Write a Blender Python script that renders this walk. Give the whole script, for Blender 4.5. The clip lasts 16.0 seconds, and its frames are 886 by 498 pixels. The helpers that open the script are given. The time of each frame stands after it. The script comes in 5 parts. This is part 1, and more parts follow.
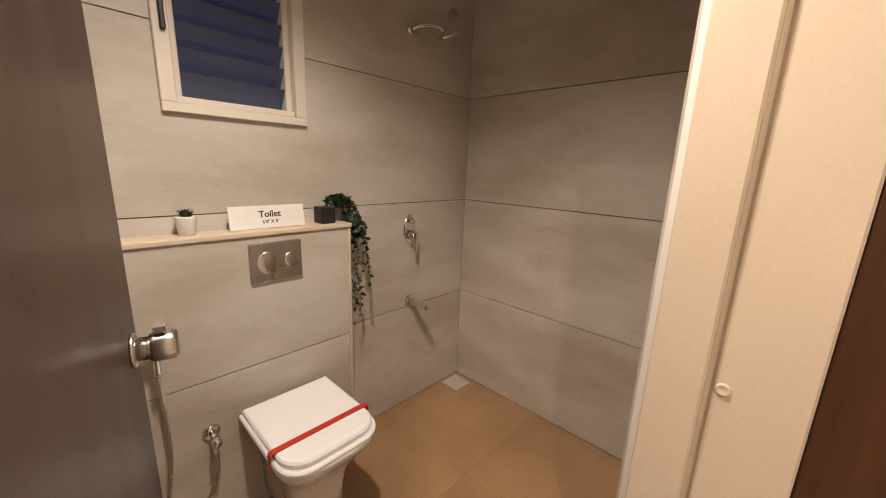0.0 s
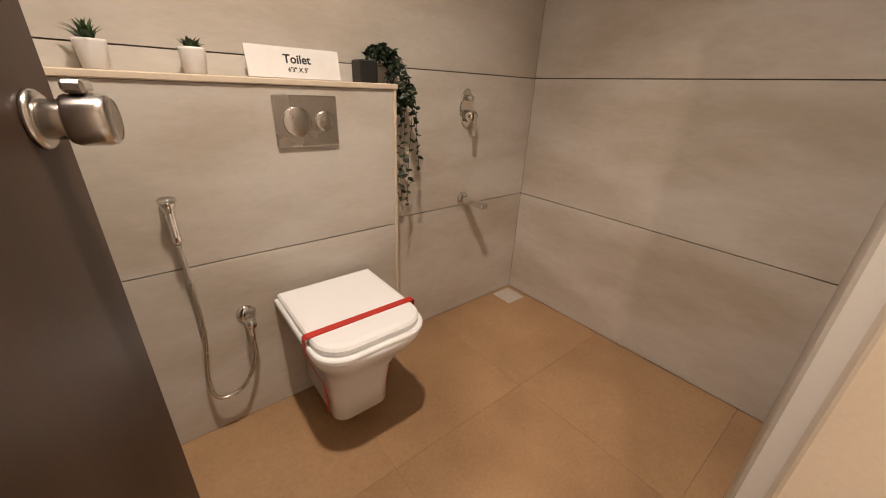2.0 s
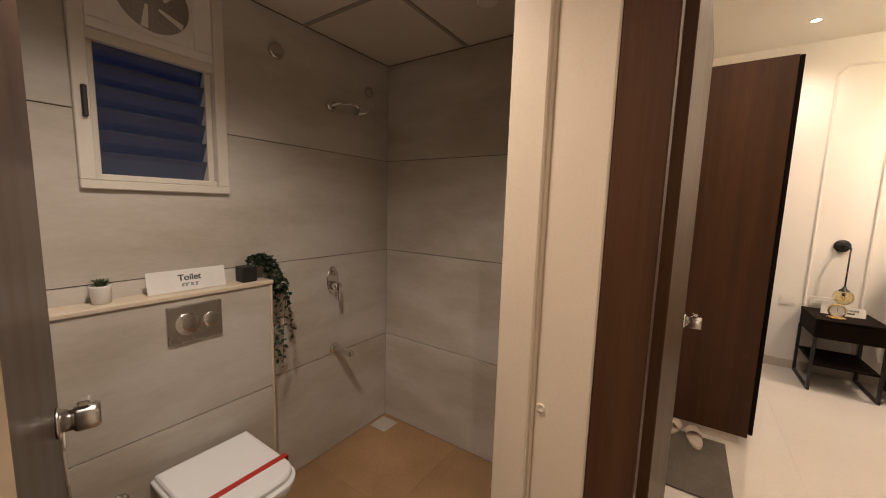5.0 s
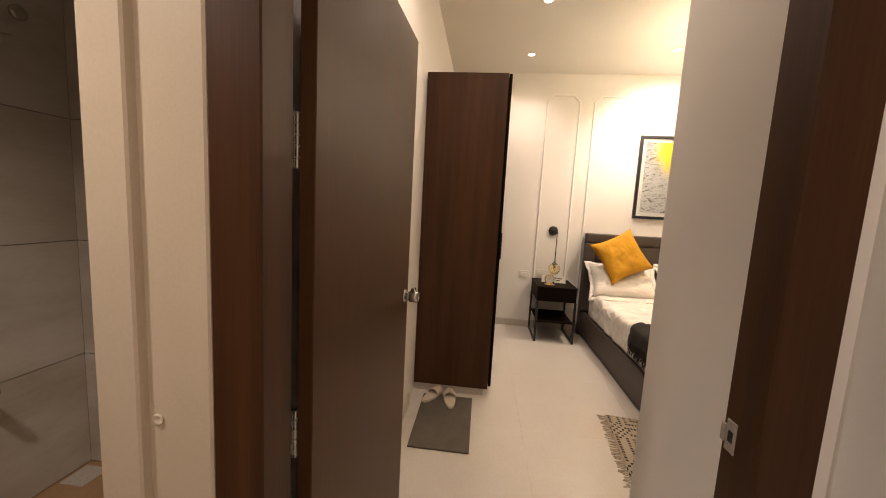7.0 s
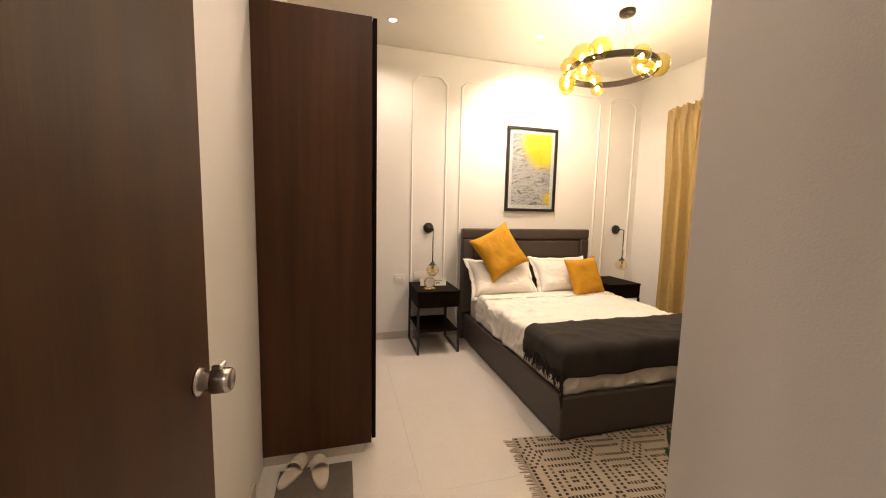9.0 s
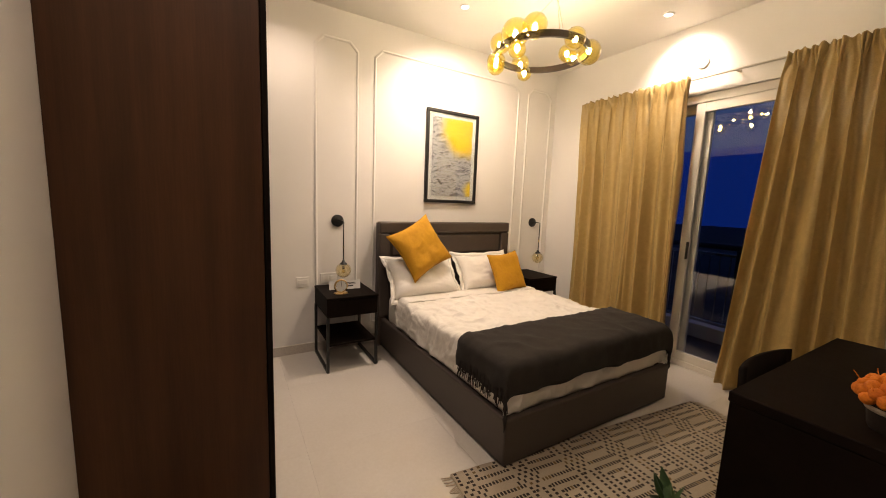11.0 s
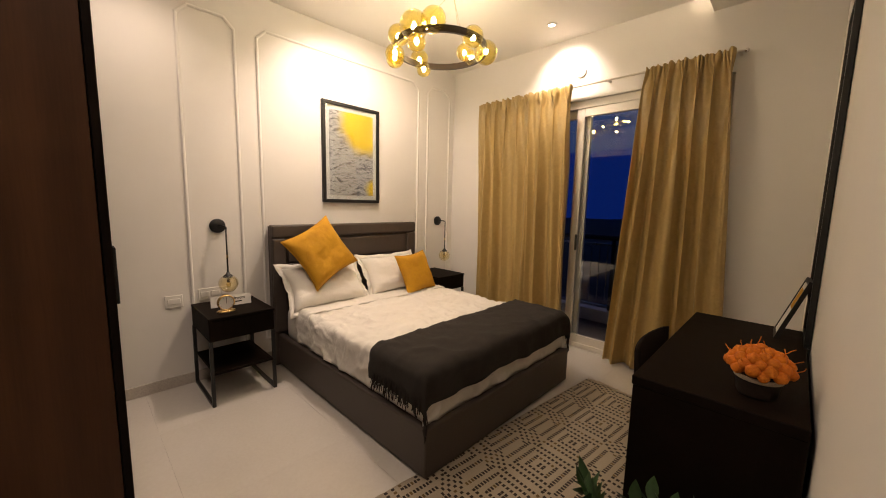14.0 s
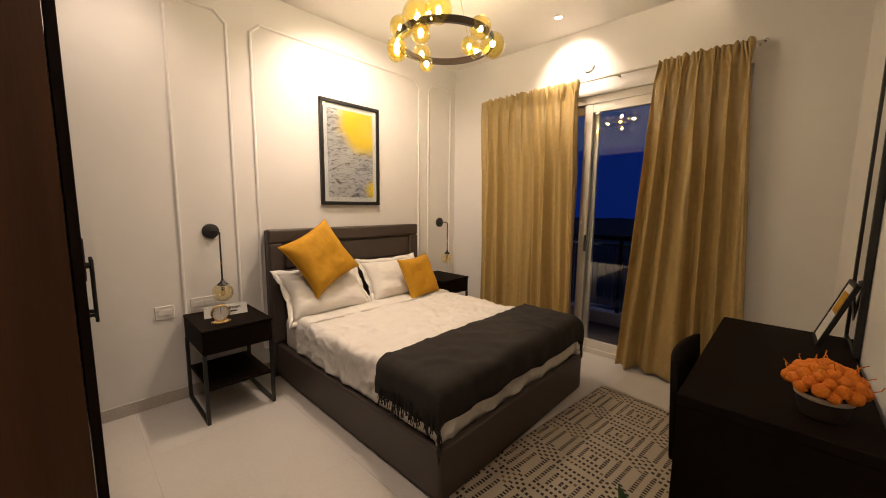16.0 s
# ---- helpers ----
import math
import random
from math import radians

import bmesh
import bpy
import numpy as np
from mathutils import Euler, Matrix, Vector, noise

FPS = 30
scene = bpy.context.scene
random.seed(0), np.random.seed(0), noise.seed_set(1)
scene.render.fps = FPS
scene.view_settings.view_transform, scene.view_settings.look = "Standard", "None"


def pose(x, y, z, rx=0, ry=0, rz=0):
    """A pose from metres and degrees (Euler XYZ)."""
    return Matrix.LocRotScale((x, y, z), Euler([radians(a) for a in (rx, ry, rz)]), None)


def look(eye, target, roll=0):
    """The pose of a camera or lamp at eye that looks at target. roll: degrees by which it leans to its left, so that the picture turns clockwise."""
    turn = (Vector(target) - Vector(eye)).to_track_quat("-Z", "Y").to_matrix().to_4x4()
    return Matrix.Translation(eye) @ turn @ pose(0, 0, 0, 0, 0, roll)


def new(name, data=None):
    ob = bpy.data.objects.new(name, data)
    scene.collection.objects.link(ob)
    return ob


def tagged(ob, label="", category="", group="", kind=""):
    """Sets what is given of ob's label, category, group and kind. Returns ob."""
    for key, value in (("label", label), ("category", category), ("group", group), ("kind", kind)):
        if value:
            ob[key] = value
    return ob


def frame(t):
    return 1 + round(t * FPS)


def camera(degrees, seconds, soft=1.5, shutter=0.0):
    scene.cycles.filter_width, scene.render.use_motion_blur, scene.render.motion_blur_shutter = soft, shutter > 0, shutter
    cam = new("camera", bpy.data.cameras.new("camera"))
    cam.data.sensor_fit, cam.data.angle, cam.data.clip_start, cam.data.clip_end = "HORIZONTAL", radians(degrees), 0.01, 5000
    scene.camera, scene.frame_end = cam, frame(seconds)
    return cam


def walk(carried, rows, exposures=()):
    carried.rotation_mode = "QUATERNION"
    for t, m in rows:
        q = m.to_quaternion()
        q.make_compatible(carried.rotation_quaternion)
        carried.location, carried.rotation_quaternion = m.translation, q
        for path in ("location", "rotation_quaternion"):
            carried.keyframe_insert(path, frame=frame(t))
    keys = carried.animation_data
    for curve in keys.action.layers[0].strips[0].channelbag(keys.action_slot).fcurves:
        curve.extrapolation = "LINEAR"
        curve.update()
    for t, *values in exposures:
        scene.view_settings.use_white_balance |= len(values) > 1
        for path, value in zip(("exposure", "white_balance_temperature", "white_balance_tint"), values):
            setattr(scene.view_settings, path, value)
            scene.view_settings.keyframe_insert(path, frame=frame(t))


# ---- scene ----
cam = camera(101.7, 16.0, 1.0)
PATH = [
    (0, (0.3, 0.23, 1.36), (1.719, 1.569, 0.922), 2.1),
    (0.5, (0.378, 0.307, 1.257), (1.742, 1.659, 0.7), -0.1),
    (1, (0.425, 0.384, 1.16), (1.701, 1.781, 0.513), 3.0),
    (1.5, (0.427, 0.417, 1.109), (1.59, 1.839, 0.318), 2.0),
    (2, (0.416, 0.409, 1.105), (1.582, 1.821, 0.299), 2.4),
    (2.5, (0.375, 0.373, 1.196), (1.634, 1.804, 0.591), 3.0),
    (3, (0.335, 0.334, 1.342), (1.725, 1.734, 1.015), 3.3),
    (4.2, (0.345, 0.13, 1.45), (1.89, 1.33, 1.17), 2.4),
    (5.5, (0.161, -0.071, 1.487), (1.905, 0.887, 1.288), 1.5),
    (6, (0.16, -0.179, 1.443), (2.027, 0.497, 1.204), 2.3),
    (6.5, (0.265, -0.261, 1.478), (2.199, 0.182, 1.227), 2.3),
    (7, (0.444, -0.305, 1.434), (2.419, -0.098, 1.204), 3.1),
    (7.5, (0.625, -0.275, 1.41), (2.605, -0.358, 1.141), 0.7),
    (8, (0.807, -0.223, 1.412), (2.75, -0.59, 1.112), 1.0),
    (8.5, (0.964, -0.25, 1.399), (2.895, -0.712, 1.161), 1.3),
    (11, (1.57, -0.319, 1.424), (3.278, -1.327, 1.17), 2.3),
    (11.5, (1.629, -0.347, 1.439), (3.197, -1.565, 1.198), 2.2),
    (12, (1.678, -0.367, 1.445), (3.015, -1.837, 1.221), 1.0),
    (12.5, (1.693, -0.353, 1.46), (2.895, -1.939, 1.253), 1.1),
    (13, (1.703, -0.343, 1.455), (2.873, -1.948, 1.229), 1.2),
    (13.5, (1.701, -0.352, 1.449), (2.936, -1.908, 1.215), 1.2),
    (14, (1.691, -0.376, 1.43), (3.076, -1.798, 1.184), 1.3),
    (14.5, (1.668, -0.404, 1.438), (3.181, -1.687, 1.182), 1.6),
    (15, (1.655, -0.426, 1.43), (3.261, -1.586, 1.156), 1.0),
    (15.5, (1.721, -0.435, 1.421), (3.254, -1.694, 1.165), 0.4),
    (16, (1.846, -0.425, 1.431), (3.217, -1.861, 1.19), 0.6),
]
walk(cam, [(t, look(eye, target, roll)) for t, eye, target, roll in PATH],
     [(0, 1.4), (1.5, 1.5), (3.2, 1.52), (5.3, 0.58), (7.0, 0.44), (8.7, 0.46), (10.8, 0.12), (12, -0.06), (16, -0.12)])

# ---------- world: blue dusk ----------
world = bpy.data.worlds.new("dusk")
scene.world = world
world.use_nodes = True
wn = world.node_tree.nodes
wn["Background"].inputs[0].default_value = (0.02, 0.07, 0.36, 1)
wn["Background"].inputs[1].default_value = 0.22


# ---------- lamps ----------
def spot(name, at, watts, size_deg=110, blend=0.6, colour=(1.0, 0.76, 0.5), radius=0.035, to=None):
    d = bpy.data.lights.new(name, "SPOT")
    d.energy, d.color, d.spot_size, d.spot_blend, d.shadow_soft_size = watts, colour, radians(size_deg), blend, radius
    ob = new(name, d)
    ob.matrix_world = look(at, to or (at[0], at[1] + 0.001, at[2] - 1))
    return ob


WARM = (1.0, 0.785, 0.655)
CEIL, BATH_CEIL, HALL_CEIL = 3.045, 2.342, 2.62
BED_LAMPS = [(4.44, -0.695), (3.46, -0.695), (4.30, -2.05), (3.435, -3.50), (2.20, -0.36)]
BED_WATTS = [34, 28, 108, 80, 40]
BED_CONES = [(145, 0.9), (145, 0.9), (136, 0.8), (94, 1.0), (145, 0.9)]
BED_AIMS = [None, None, (4.80, -2.42, 1.6), (3.435, -3.95, 2.50), None]
for (lx, ly), w, (cone, fade), aim in zip(BED_LAMPS, BED_WATTS, BED_CONES, BED_AIMS):
    spot("downlight_beam", (lx, ly, CEIL - 0.02), w, cone, fade, WARM, 0.04, aim)
spot("bath_beam", (0.60, 0.78, BATH_CEIL - 0.02), 43, 140, 0.8, (1.0, 0.84, 0.72), 0.04)
spot("hall_beam", (-0.30, -0.40, HALL_CEIL - 0.02), 32, 150, 0.5, WARM, 0.04)


# ---------- material tools ----------
def mat(name, base, rough=0.5, metal=0.0, second=None, scale=8.0, stretch=(1, 1, 1), amount=1.0, bump=0.0, bump_scale=120.0,
        fine=0.08, spec=0.5, coords="Object", vary=0.0, rough_var=0.08):
    """A principled material with blotches between two colours, fine grain, roughness changes and relief."""
    m = bpy.data.materials.new(name)
    m.use_nodes = True
    n, l = m.node_tree.nodes, m.node_tree.links
    b = n["Principled BSDF"]
    b.inputs["Metallic"].default_value = metal
    b.inputs["Specular IOR Level"].default_value = spec
    tc = n.new("ShaderNodeTexCoord")
    mp = n.new("ShaderNodeMapping")
    mp.inputs["Scale"].default_value = stretch
    if vary:
        info = n.new("ShaderNodeObjectInfo")
        sh = n.new("ShaderNodeVectorMath")
        sh.operation = "SCALE"
        sh.inputs[0].default_value = (7.3, 3.1, 5.7)
        l.new(info.outputs["Random"], sh.inputs["Scale"])
        ad = n.new("ShaderNodeVectorMath")
        l.new(tc.outputs[coords], ad.inputs[0])
        l.new(sh.outputs[0], ad.inputs[1])
        l.new(ad.outputs[0], mp.inputs["Vector"])
    else:
        l.new(tc.outputs[coords], mp.inputs["Vector"])
    big = n.new("ShaderNodeTexNoise")
    big.inputs["Scale"].default_value = scale
    big.inputs["Detail"].default_value = 6
    big.inputs["Roughness"].default_value = 0.6
    l.new(mp.outputs[0], big.inputs["Vector"])
    ramp = n.new("ShaderNodeValToRGB")
    ramp.color_ramp.elements[0].position, ramp.color_ramp.elements[1].position = 0.3, 0.7
    two = second or tuple(c * 0.85 for c in base)
    ramp.color_ramp.elements[0].color = (*[a * amount + b0 * (1 - amount) for a, b0 in zip(two, base)], 1)
    ramp.color_ramp.elements[1].color = (*base, 1)
    l.new(big.outputs[0], ramp.inputs[0])
    grain = n.new("ShaderNodeTexNoise")
    grain.inputs["Scale"].default_value = bump_scale
    grain.inputs["Detail"].default_value = 4
    l.new(mp.outputs[0], grain.inputs["Vector"])
    mx = n.new("ShaderNodeMix")
    mx.data_type, mx.blend_type = "RGBA", "OVERLAY"
    mx.inputs["Factor"].default_value = fine * 4
    l.new(ramp.outputs[0], mx.inputs["A"])
    l.new(grain.outputs[0], mx.inputs["B"])
    l.new(mx.outputs["Result"], b.inputs["Base Color"])
    rr = n.new("ShaderNodeMapRange")
    rr.inputs["To Min"].default_value, rr.inputs["To Max"].default_value = max(0.02, rough - rough_var), min(1, rough + rough_var)
    l.new(big.outputs[0], rr.inputs["Value"])
    l.new(rr.outputs[0], b.inputs["Roughness"])
    if bump:
        bp = n.new("ShaderNodeBump")
        bp.inputs["Strength"].default_value, bp.inputs["Distance"].default_value = bump, 0.002
        l.new(grain.outputs[0], bp.inputs["Height"])
        l.new(bp.outputs[0], b.inputs["Normal"])
    return m


def glow(name, colour, strength):
    m = bpy.data.materials.new(name)
    m.use_nodes = True
    n, l = m.node_tree.nodes, m.node_tree.links
    e = n.new("ShaderNodeEmission")
    e.inputs[0].default_value, e.inputs[1].default_value = (*colour, 1), strength
    l.new(e.outputs[0], n["Material Output"].inputs[0])
    return m


def thin_glass(name, tint, gloss=0.02, ior=1.5, rim=3.0):
    m = bpy.data.materials.new(name)
    m.use_nodes = True
    n, l = m.node_tree.nodes, m.node_tree.links
    tr, gl, mx, fr, pw, sc = (n.new("ShaderNode" + k) for k in ("BsdfTransparent", "BsdfGlossy", "MixShader", "LayerWeight", "Math", "MapRange"))
    tr.inputs[0].default_value = (*tint, 1)
    gl.inputs["Roughness"].default_value = gloss
    fr.inputs["Blend"].default_value = 0.5
    pw.operation = "POWER"
    pw.inputs[1].default_value = rim
    l.new(fr.outputs["Facing"], pw.inputs[0])
    sc.inputs["To Min"].default_value, sc.inputs["To Max"].default_value = ((ior - 1) / (ior + 1)) ** 2 * 1.8, 0.9
    l.new(pw.outputs[0], sc.inputs["Value"])
    l.new(sc.outputs[0], mx.inputs[0])
    l.new(tr.outputs[0], mx.inputs[1])
    l.new(gl.outputs[0], mx.inputs[2])
    l.new(mx.outputs[0], n["Material Output"].inputs[0])
    return m


WALL = mat("warm_white_paint", (0.80, 0.77, 0.725), 0.55, second=(0.765, 0.735, 0.69), scale=1.5, bump=0.15, bump_scale=260, fine=0.02)
CEILING = mat("ceiling_paint", (0.82, 0.79, 0.72), 0.7, second=(0.79, 0.76, 0.69), scale=1.2, bump=0.1, bump_scale=200, fine=0.02)
TILE = mat("concrete_look_tile", (0.55, 0.515, 0.46), 0.33, second=(0.41, 0.36, 0.29), scale=1.7, stretch=(0.7, 0.7, 1.9), bump=0.03,
           bump_scale=45, fine=0.02, coords="Object", vary=1)
for el, pos in zip(TILE.node_tree.nodes["Color Ramp"].color_ramp.elements, (0.36, 0.60)):
    el.position = pos
GROUT = mat("dark_grout", (0.15, 0.12, 0.095), 0.9)
BATH_FLOOR = mat("tan_matt_floor_tile", (0.42, 0.26, 0.135), 0.42, second=(0.29, 0.17, 0.085), scale=2.4, bump=0.12, bump_scale=90, fine=0.05, vary=1)
GROUT_TAN = mat("tan_grout", (0.33, 0.22, 0.125), 0.9)
GROUT_CREAM = mat("cream_grout", (0.58, 0.545, 0.495), 0.8)
FLOOR = mat("cream_polished_tile", (0.60, 0.565, 0.515), 0.16, second=(0.565, 0.525, 0.47), scale=1.6, bump=0.02, bump_scale=60, fine=0.02, vary=1, rough_var=0.04)
CREAM = mat("cream_door_frame", (0.60, 0.51, 0.39), 0.38, second=(0.565, 0.475, 0.36), scale=3, bump=0.06, bump_scale=160, fine=0.02)
WOOD = mat("dark_walnut_laminate", (0.076, 0.0315, 0.0122), 0.48, second=(0.038, 0.0155, 0.006), spec=0.22, scale=2.6, stretch=(5, 5, 0.22), bump=0.10, bump_scale=40, fine=0.05)
WOOD_DOOR = mat("brown_door_laminate", (0.078, 0.036, 0.014), 0.42, spec=0.16, second=(0.050, 0.0225, 0.0085), scale=2.6, stretch=(6, 6, 0.22), bump=0.08, bump_scale=50, fine=0.03)
WOOD_BATH = mat("grey_brown_door_laminate", (0.070, 0.043, 0.030), 0.38, spec=0.28, second=(0.048, 0.029, 0.020), scale=3, stretch=(6, 6, 0.25), bump=0.06, bump_scale=30, fine=0.025)
BLACKWOOD = mat("black_brown_wood", (0.0095, 0.0058, 0.0038), 0.60, second=(0.0055, 0.0034, 0.0022), spec=0.05, scale=5, stretch=(1, 6, 1), bump=0.15, bump_scale=60, fine=0.08)
BLACK = mat("black_metal", (0.012, 0.011, 0.010), 0.42, fine=0.03)
BRONZE = mat("dark_bronze_ring", (0.035, 0.022, 0.014), 0.35, metal=0.6)
CHROME = mat("chrome", (0.78, 0.76, 0.73), 0.10, metal=1.0, fine=0.01, rough_var=0.04)
STEEL = mat("brushed_steel", (0.60, 0.57, 0.53), 0.27, metal=1.0, scale=3, amount=0.12, fine=0.0, rough_var=0.04)
GOLD = mat("brass", (0.70, 0.48, 0.20), 0.28, metal=1.0, fine=0.02)
CERAMIC = mat("white_ceramic", (0.88, 0.88, 0.87), 0.12, second=(0.86, 0.86, 0.85), fine=0.005, rough_var=0.03)
PLASTIC = mat("white_plastic", (0.78, 0.75, 0.70), 0.35, second=(0.76, 0.73, 0.68), fine=0.01)
UPVC = mat("white_window_frame", (0.68, 0.63, 0.545), 0.35, second=(0.64, 0.59, 0.51), fine=0.015)
RED = mat("red_ribbon", (0.55, 0.035, 0.02), 0.45, fine=0.03)
LINEN = mat("white_cotton", (0.80, 0.765, 0.70), 0.85, second=(0.76, 0.72, 0.65), scale=5, bump=0.3, bump_scale=420, fine=0.03)
DUVET = mat("creased_white_cotton", (0.76, 0.725, 0.665), 0.9, second=(0.71, 0.67, 0.605), scale=5, stretch=(2.0, 0.6, 1), bump=0.45, bump_scale=14, fine=0.02)
DUVET.node_tree.nodes["Bump"].inputs["Distance"].default_value = 0.02
MUSTARD = mat("mustard_fabric", (0.55, 0.28, 0.006), 0.85, second=(0.47, 0.225, 0.004), scale=9, bump=0.45, bump_scale=380, fine=0.08)
CHARCOAL = mat("charcoal_wool", (0.027, 0.021, 0.016), 0.95, second=(0.016, 0.012, 0.009), scale=14, bump=0.6, bump_scale=320, fine=0.12)
TAUPE = mat("taupe_leatherette", (0.070, 0.053, 0.043), 0.50, second=(0.059, 0.045, 0.036), scale=9, bump=0.25, bump_scale=260, fine=0.05)
BASEBD = mat("skirting_tile", (0.52, 0.47, 0.41), 0.3, second=(0.48, 0.43, 0.37), scale=4)
GREYMAT = mat("grey_cotton_mat", (0.115, 0.098, 0.078), 0.95, second=(0.085, 0.072, 0.057), scale=12, bump=0.8, bump_scale=200, fine=0.14)
SLIPPER = mat("beige_terry", (0.62, 0.53, 0.43), 0.95, bump=0.7, bump_scale=300, fine=0.08)
LEAF = mat("dark_green_leaf", (0.035, 0.085, 0.022), 0.45, second=(0.02, 0.05, 0.014), scale=18, fine=0.08)
LEAF_DARK = mat("ivy_leaf", (0.022, 0.042, 0.018), 0.5, second=(0.012, 0.024, 0.010), scale=25, fine=0.08)
SUCC = mat("succulent_leaf", (0.055, 0.085, 0.03), 0.5, second=(0.03, 0.05, 0.018), scale=30, fine=0.08)
POTWHITE = mat("white_pot", (0.76, 0.73, 0.69), 0.4, fine=0.01)
POTBLACK = mat("black_pot", (0.015, 0.014, 0.013), 0.5, fine=0.03)
ORANGE = mat("orange_marigold", (0.68, 0.20, 0.004), 0.8, second=(0.52, 0.12, 0.002), scale=30, bump=0.9, bump_scale=180, fine=0.12)
BASKET = mat("dark_basket", (0.018, 0.010, 0.006), 0.7, bump=0.7, bump_scale=80, fine=0.12)
BAND = mat("jute_band", (0.50, 0.42, 0.32), 0.85, bump=0.6, bump_scale=200, fine=0.1)
PAPER = mat("white_card", (0.78, 0.76, 0.72), 0.6, fine=0.01)
INK = mat("black_ink", (0.02, 0.02, 0.02), 0.6)
BALCONY = mat("balcony_tile", (0.09, 0.06, 0.045), 0.5, scale=4, bump=0.2)
DARK = mat("dark_rubble", (0.045, 0.04, 0.035), 0.9, second=(0.02, 0.018, 0.016), scale=3, bump=0.8, bump_scale=20)
SAND = mat("pale_sand", (0.30, 0.26, 0.21), 0.95, second=(0.2, 0.17, 0.14), scale=3, bump=0.7, bump_scale=30)
GYPSUM = mat("gypsum_ceiling_tile", (0.66, 0.61, 0.54), 0.7, second=(0.62, 0.57, 0.50), scale=2, bump=0.1, bump_scale=200)
TBAR = mat("ceiling_grid_bar", (0.34, 0.30, 0.26), 0.5)
RUBBER = mat("dark_rubber", (0.02, 0.018, 0.016), 0.6)
GLASS = thin_glass("window_glass", (0.93, 0.95, 0.95), 0.01)
LOUVRE = thin_glass("louvre_glass", (0.40, 0.45, 0.50), 0.08)
ln_, ll_ = LOUVRE.node_tree.nodes, LOUVRE.node_tree.links
ldf, lmx = ln_.new("ShaderNodeBsdfDiffuse"), ln_.new("ShaderNodeMixShader")
ldf.inputs[0].default_value = (0.17, 0.20, 0.27, 1)
lmx.inputs[0].default_value = 0.33
ll_.new(ln_["Material Output"].inputs[0].links[0].from_socket, lmx.inputs[1])
ll_.new(ldf.outputs[0], lmx.inputs[2])
ll_.new(lmx.outputs[0], ln_["Material Output"].inputs[0])
AMBER = thin_glass("amber_glass", (1.0, 0.90, 0.46), 0.03, 1.5, 2.0)
an_, al_ = AMBER.node_tree.nodes, AMBER.node_tree.links
atr, amx2 = an_.new("ShaderNodeBsdfTranslucent"), an_.new("ShaderNodeMixShader")
atr.inputs[0].default_value = (0.95, 0.66, 0.10, 1)
amx2.inputs[0].default_value = 0.005
al_.new(an_["Material Output"].inputs[0].links[0].from_socket, amx2.inputs[1])
al_.new(atr.outputs[0], amx2.inputs[2])
al_.new(amx2.outputs[0], an_["Material Output"].inputs[0])
PALE_AMBER = thin_glass("pale_amber_glass", (1.0, 0.93, 0.72), 0.02, 1.6, 1.8)
BULB = glow("bulb_glow", (1.0, 0.80, 0.55), 290)
LED = glow("downlight_glow", (1.0, 0.86, 0.66), 14)
COVE = glow("cove_strip_glow", (1.0, 0.82, 0.62), 45)
DUSK = glow("blue_dusk_sheet", (0.002, 0.013, 0.12), 1.0)
# painted reflection: grey-blue glow for the ceiling mirrored in the balcony glass
PANE_REFLECTION = glow("painted_pane_reflection", (0.035, 0.055, 0.14), 1.0)


# ---------- mesh tools ----------
def box(bm, x0, x1, y0, y1, z0, z1, bevel=0.0, seg=1):
    r = bmesh.ops.create_cube(bm, size=1, matrix=Matrix.LocRotScale(((x0 + x1) / 2, (y0 + y1) / 2, (z0 + z1) / 2), None, (abs(x1 - x0), abs(y1 - y0), abs(z1 - z0))))
    if bevel:
        es = {e for v in r["verts"] for e in v.link_edges}
        bmesh.ops.bevel(bm, geom=list(es), offset=bevel, segments=seg, affect="EDGES", profile=0.5)
    return bm


def cyl(bm, a, b, r0, r1=None, seg=20):
    a, b = Vector(a), Vector(b)
    q = (b - a).to_track_quat("Z", "Y").to_matrix().to_4x4()
    bmesh.ops.create_cone(bm, cap_ends=True, segments=seg, radius1=r0, radius2=r0 if r1 is None else r1, depth=(b - a).length,
                          matrix=Matrix.Translation((a + b) / 2) @ q)
    return bm


def ball(bm, c, r, sub=2, scale=(1, 1, 1)):
    bmesh.ops.create_icosphere(bm, subdivisions=sub, radius=r, matrix=Matrix.LocRotScale(c, None, scale))
    return bm


def lathe(bm, c, profile, seg=28, axis=None):
    """A turned shape from (radius, height) pairs about c; axis: a rotation matrix for other ways than up."""
    rings = []
    for r, h in profile:
        ring = []
        for k in range(seg):
            a = 2 * math.pi * k / seg
            p = Vector((r * math.cos(a), r * math.sin(a), h))
            if axis:
                p = axis @ p
            ring.append(bm.verts.new(p + Vector(c)))
        rings.append(ring)
    for p, q in zip(rings, rings[1:]):
        for k in range(seg):
            bm.faces.new((p[k], p[(k + 1) % seg], q[(k + 1) % seg], q[k]))
    for ring, flip in ((rings[0], True), (rings[-1], False)):
        if (ring[0].co - ring[seg // 2].co).length > 1e-4:
            bm.faces.new(ring[::-1] if flip else ring)
    return bm


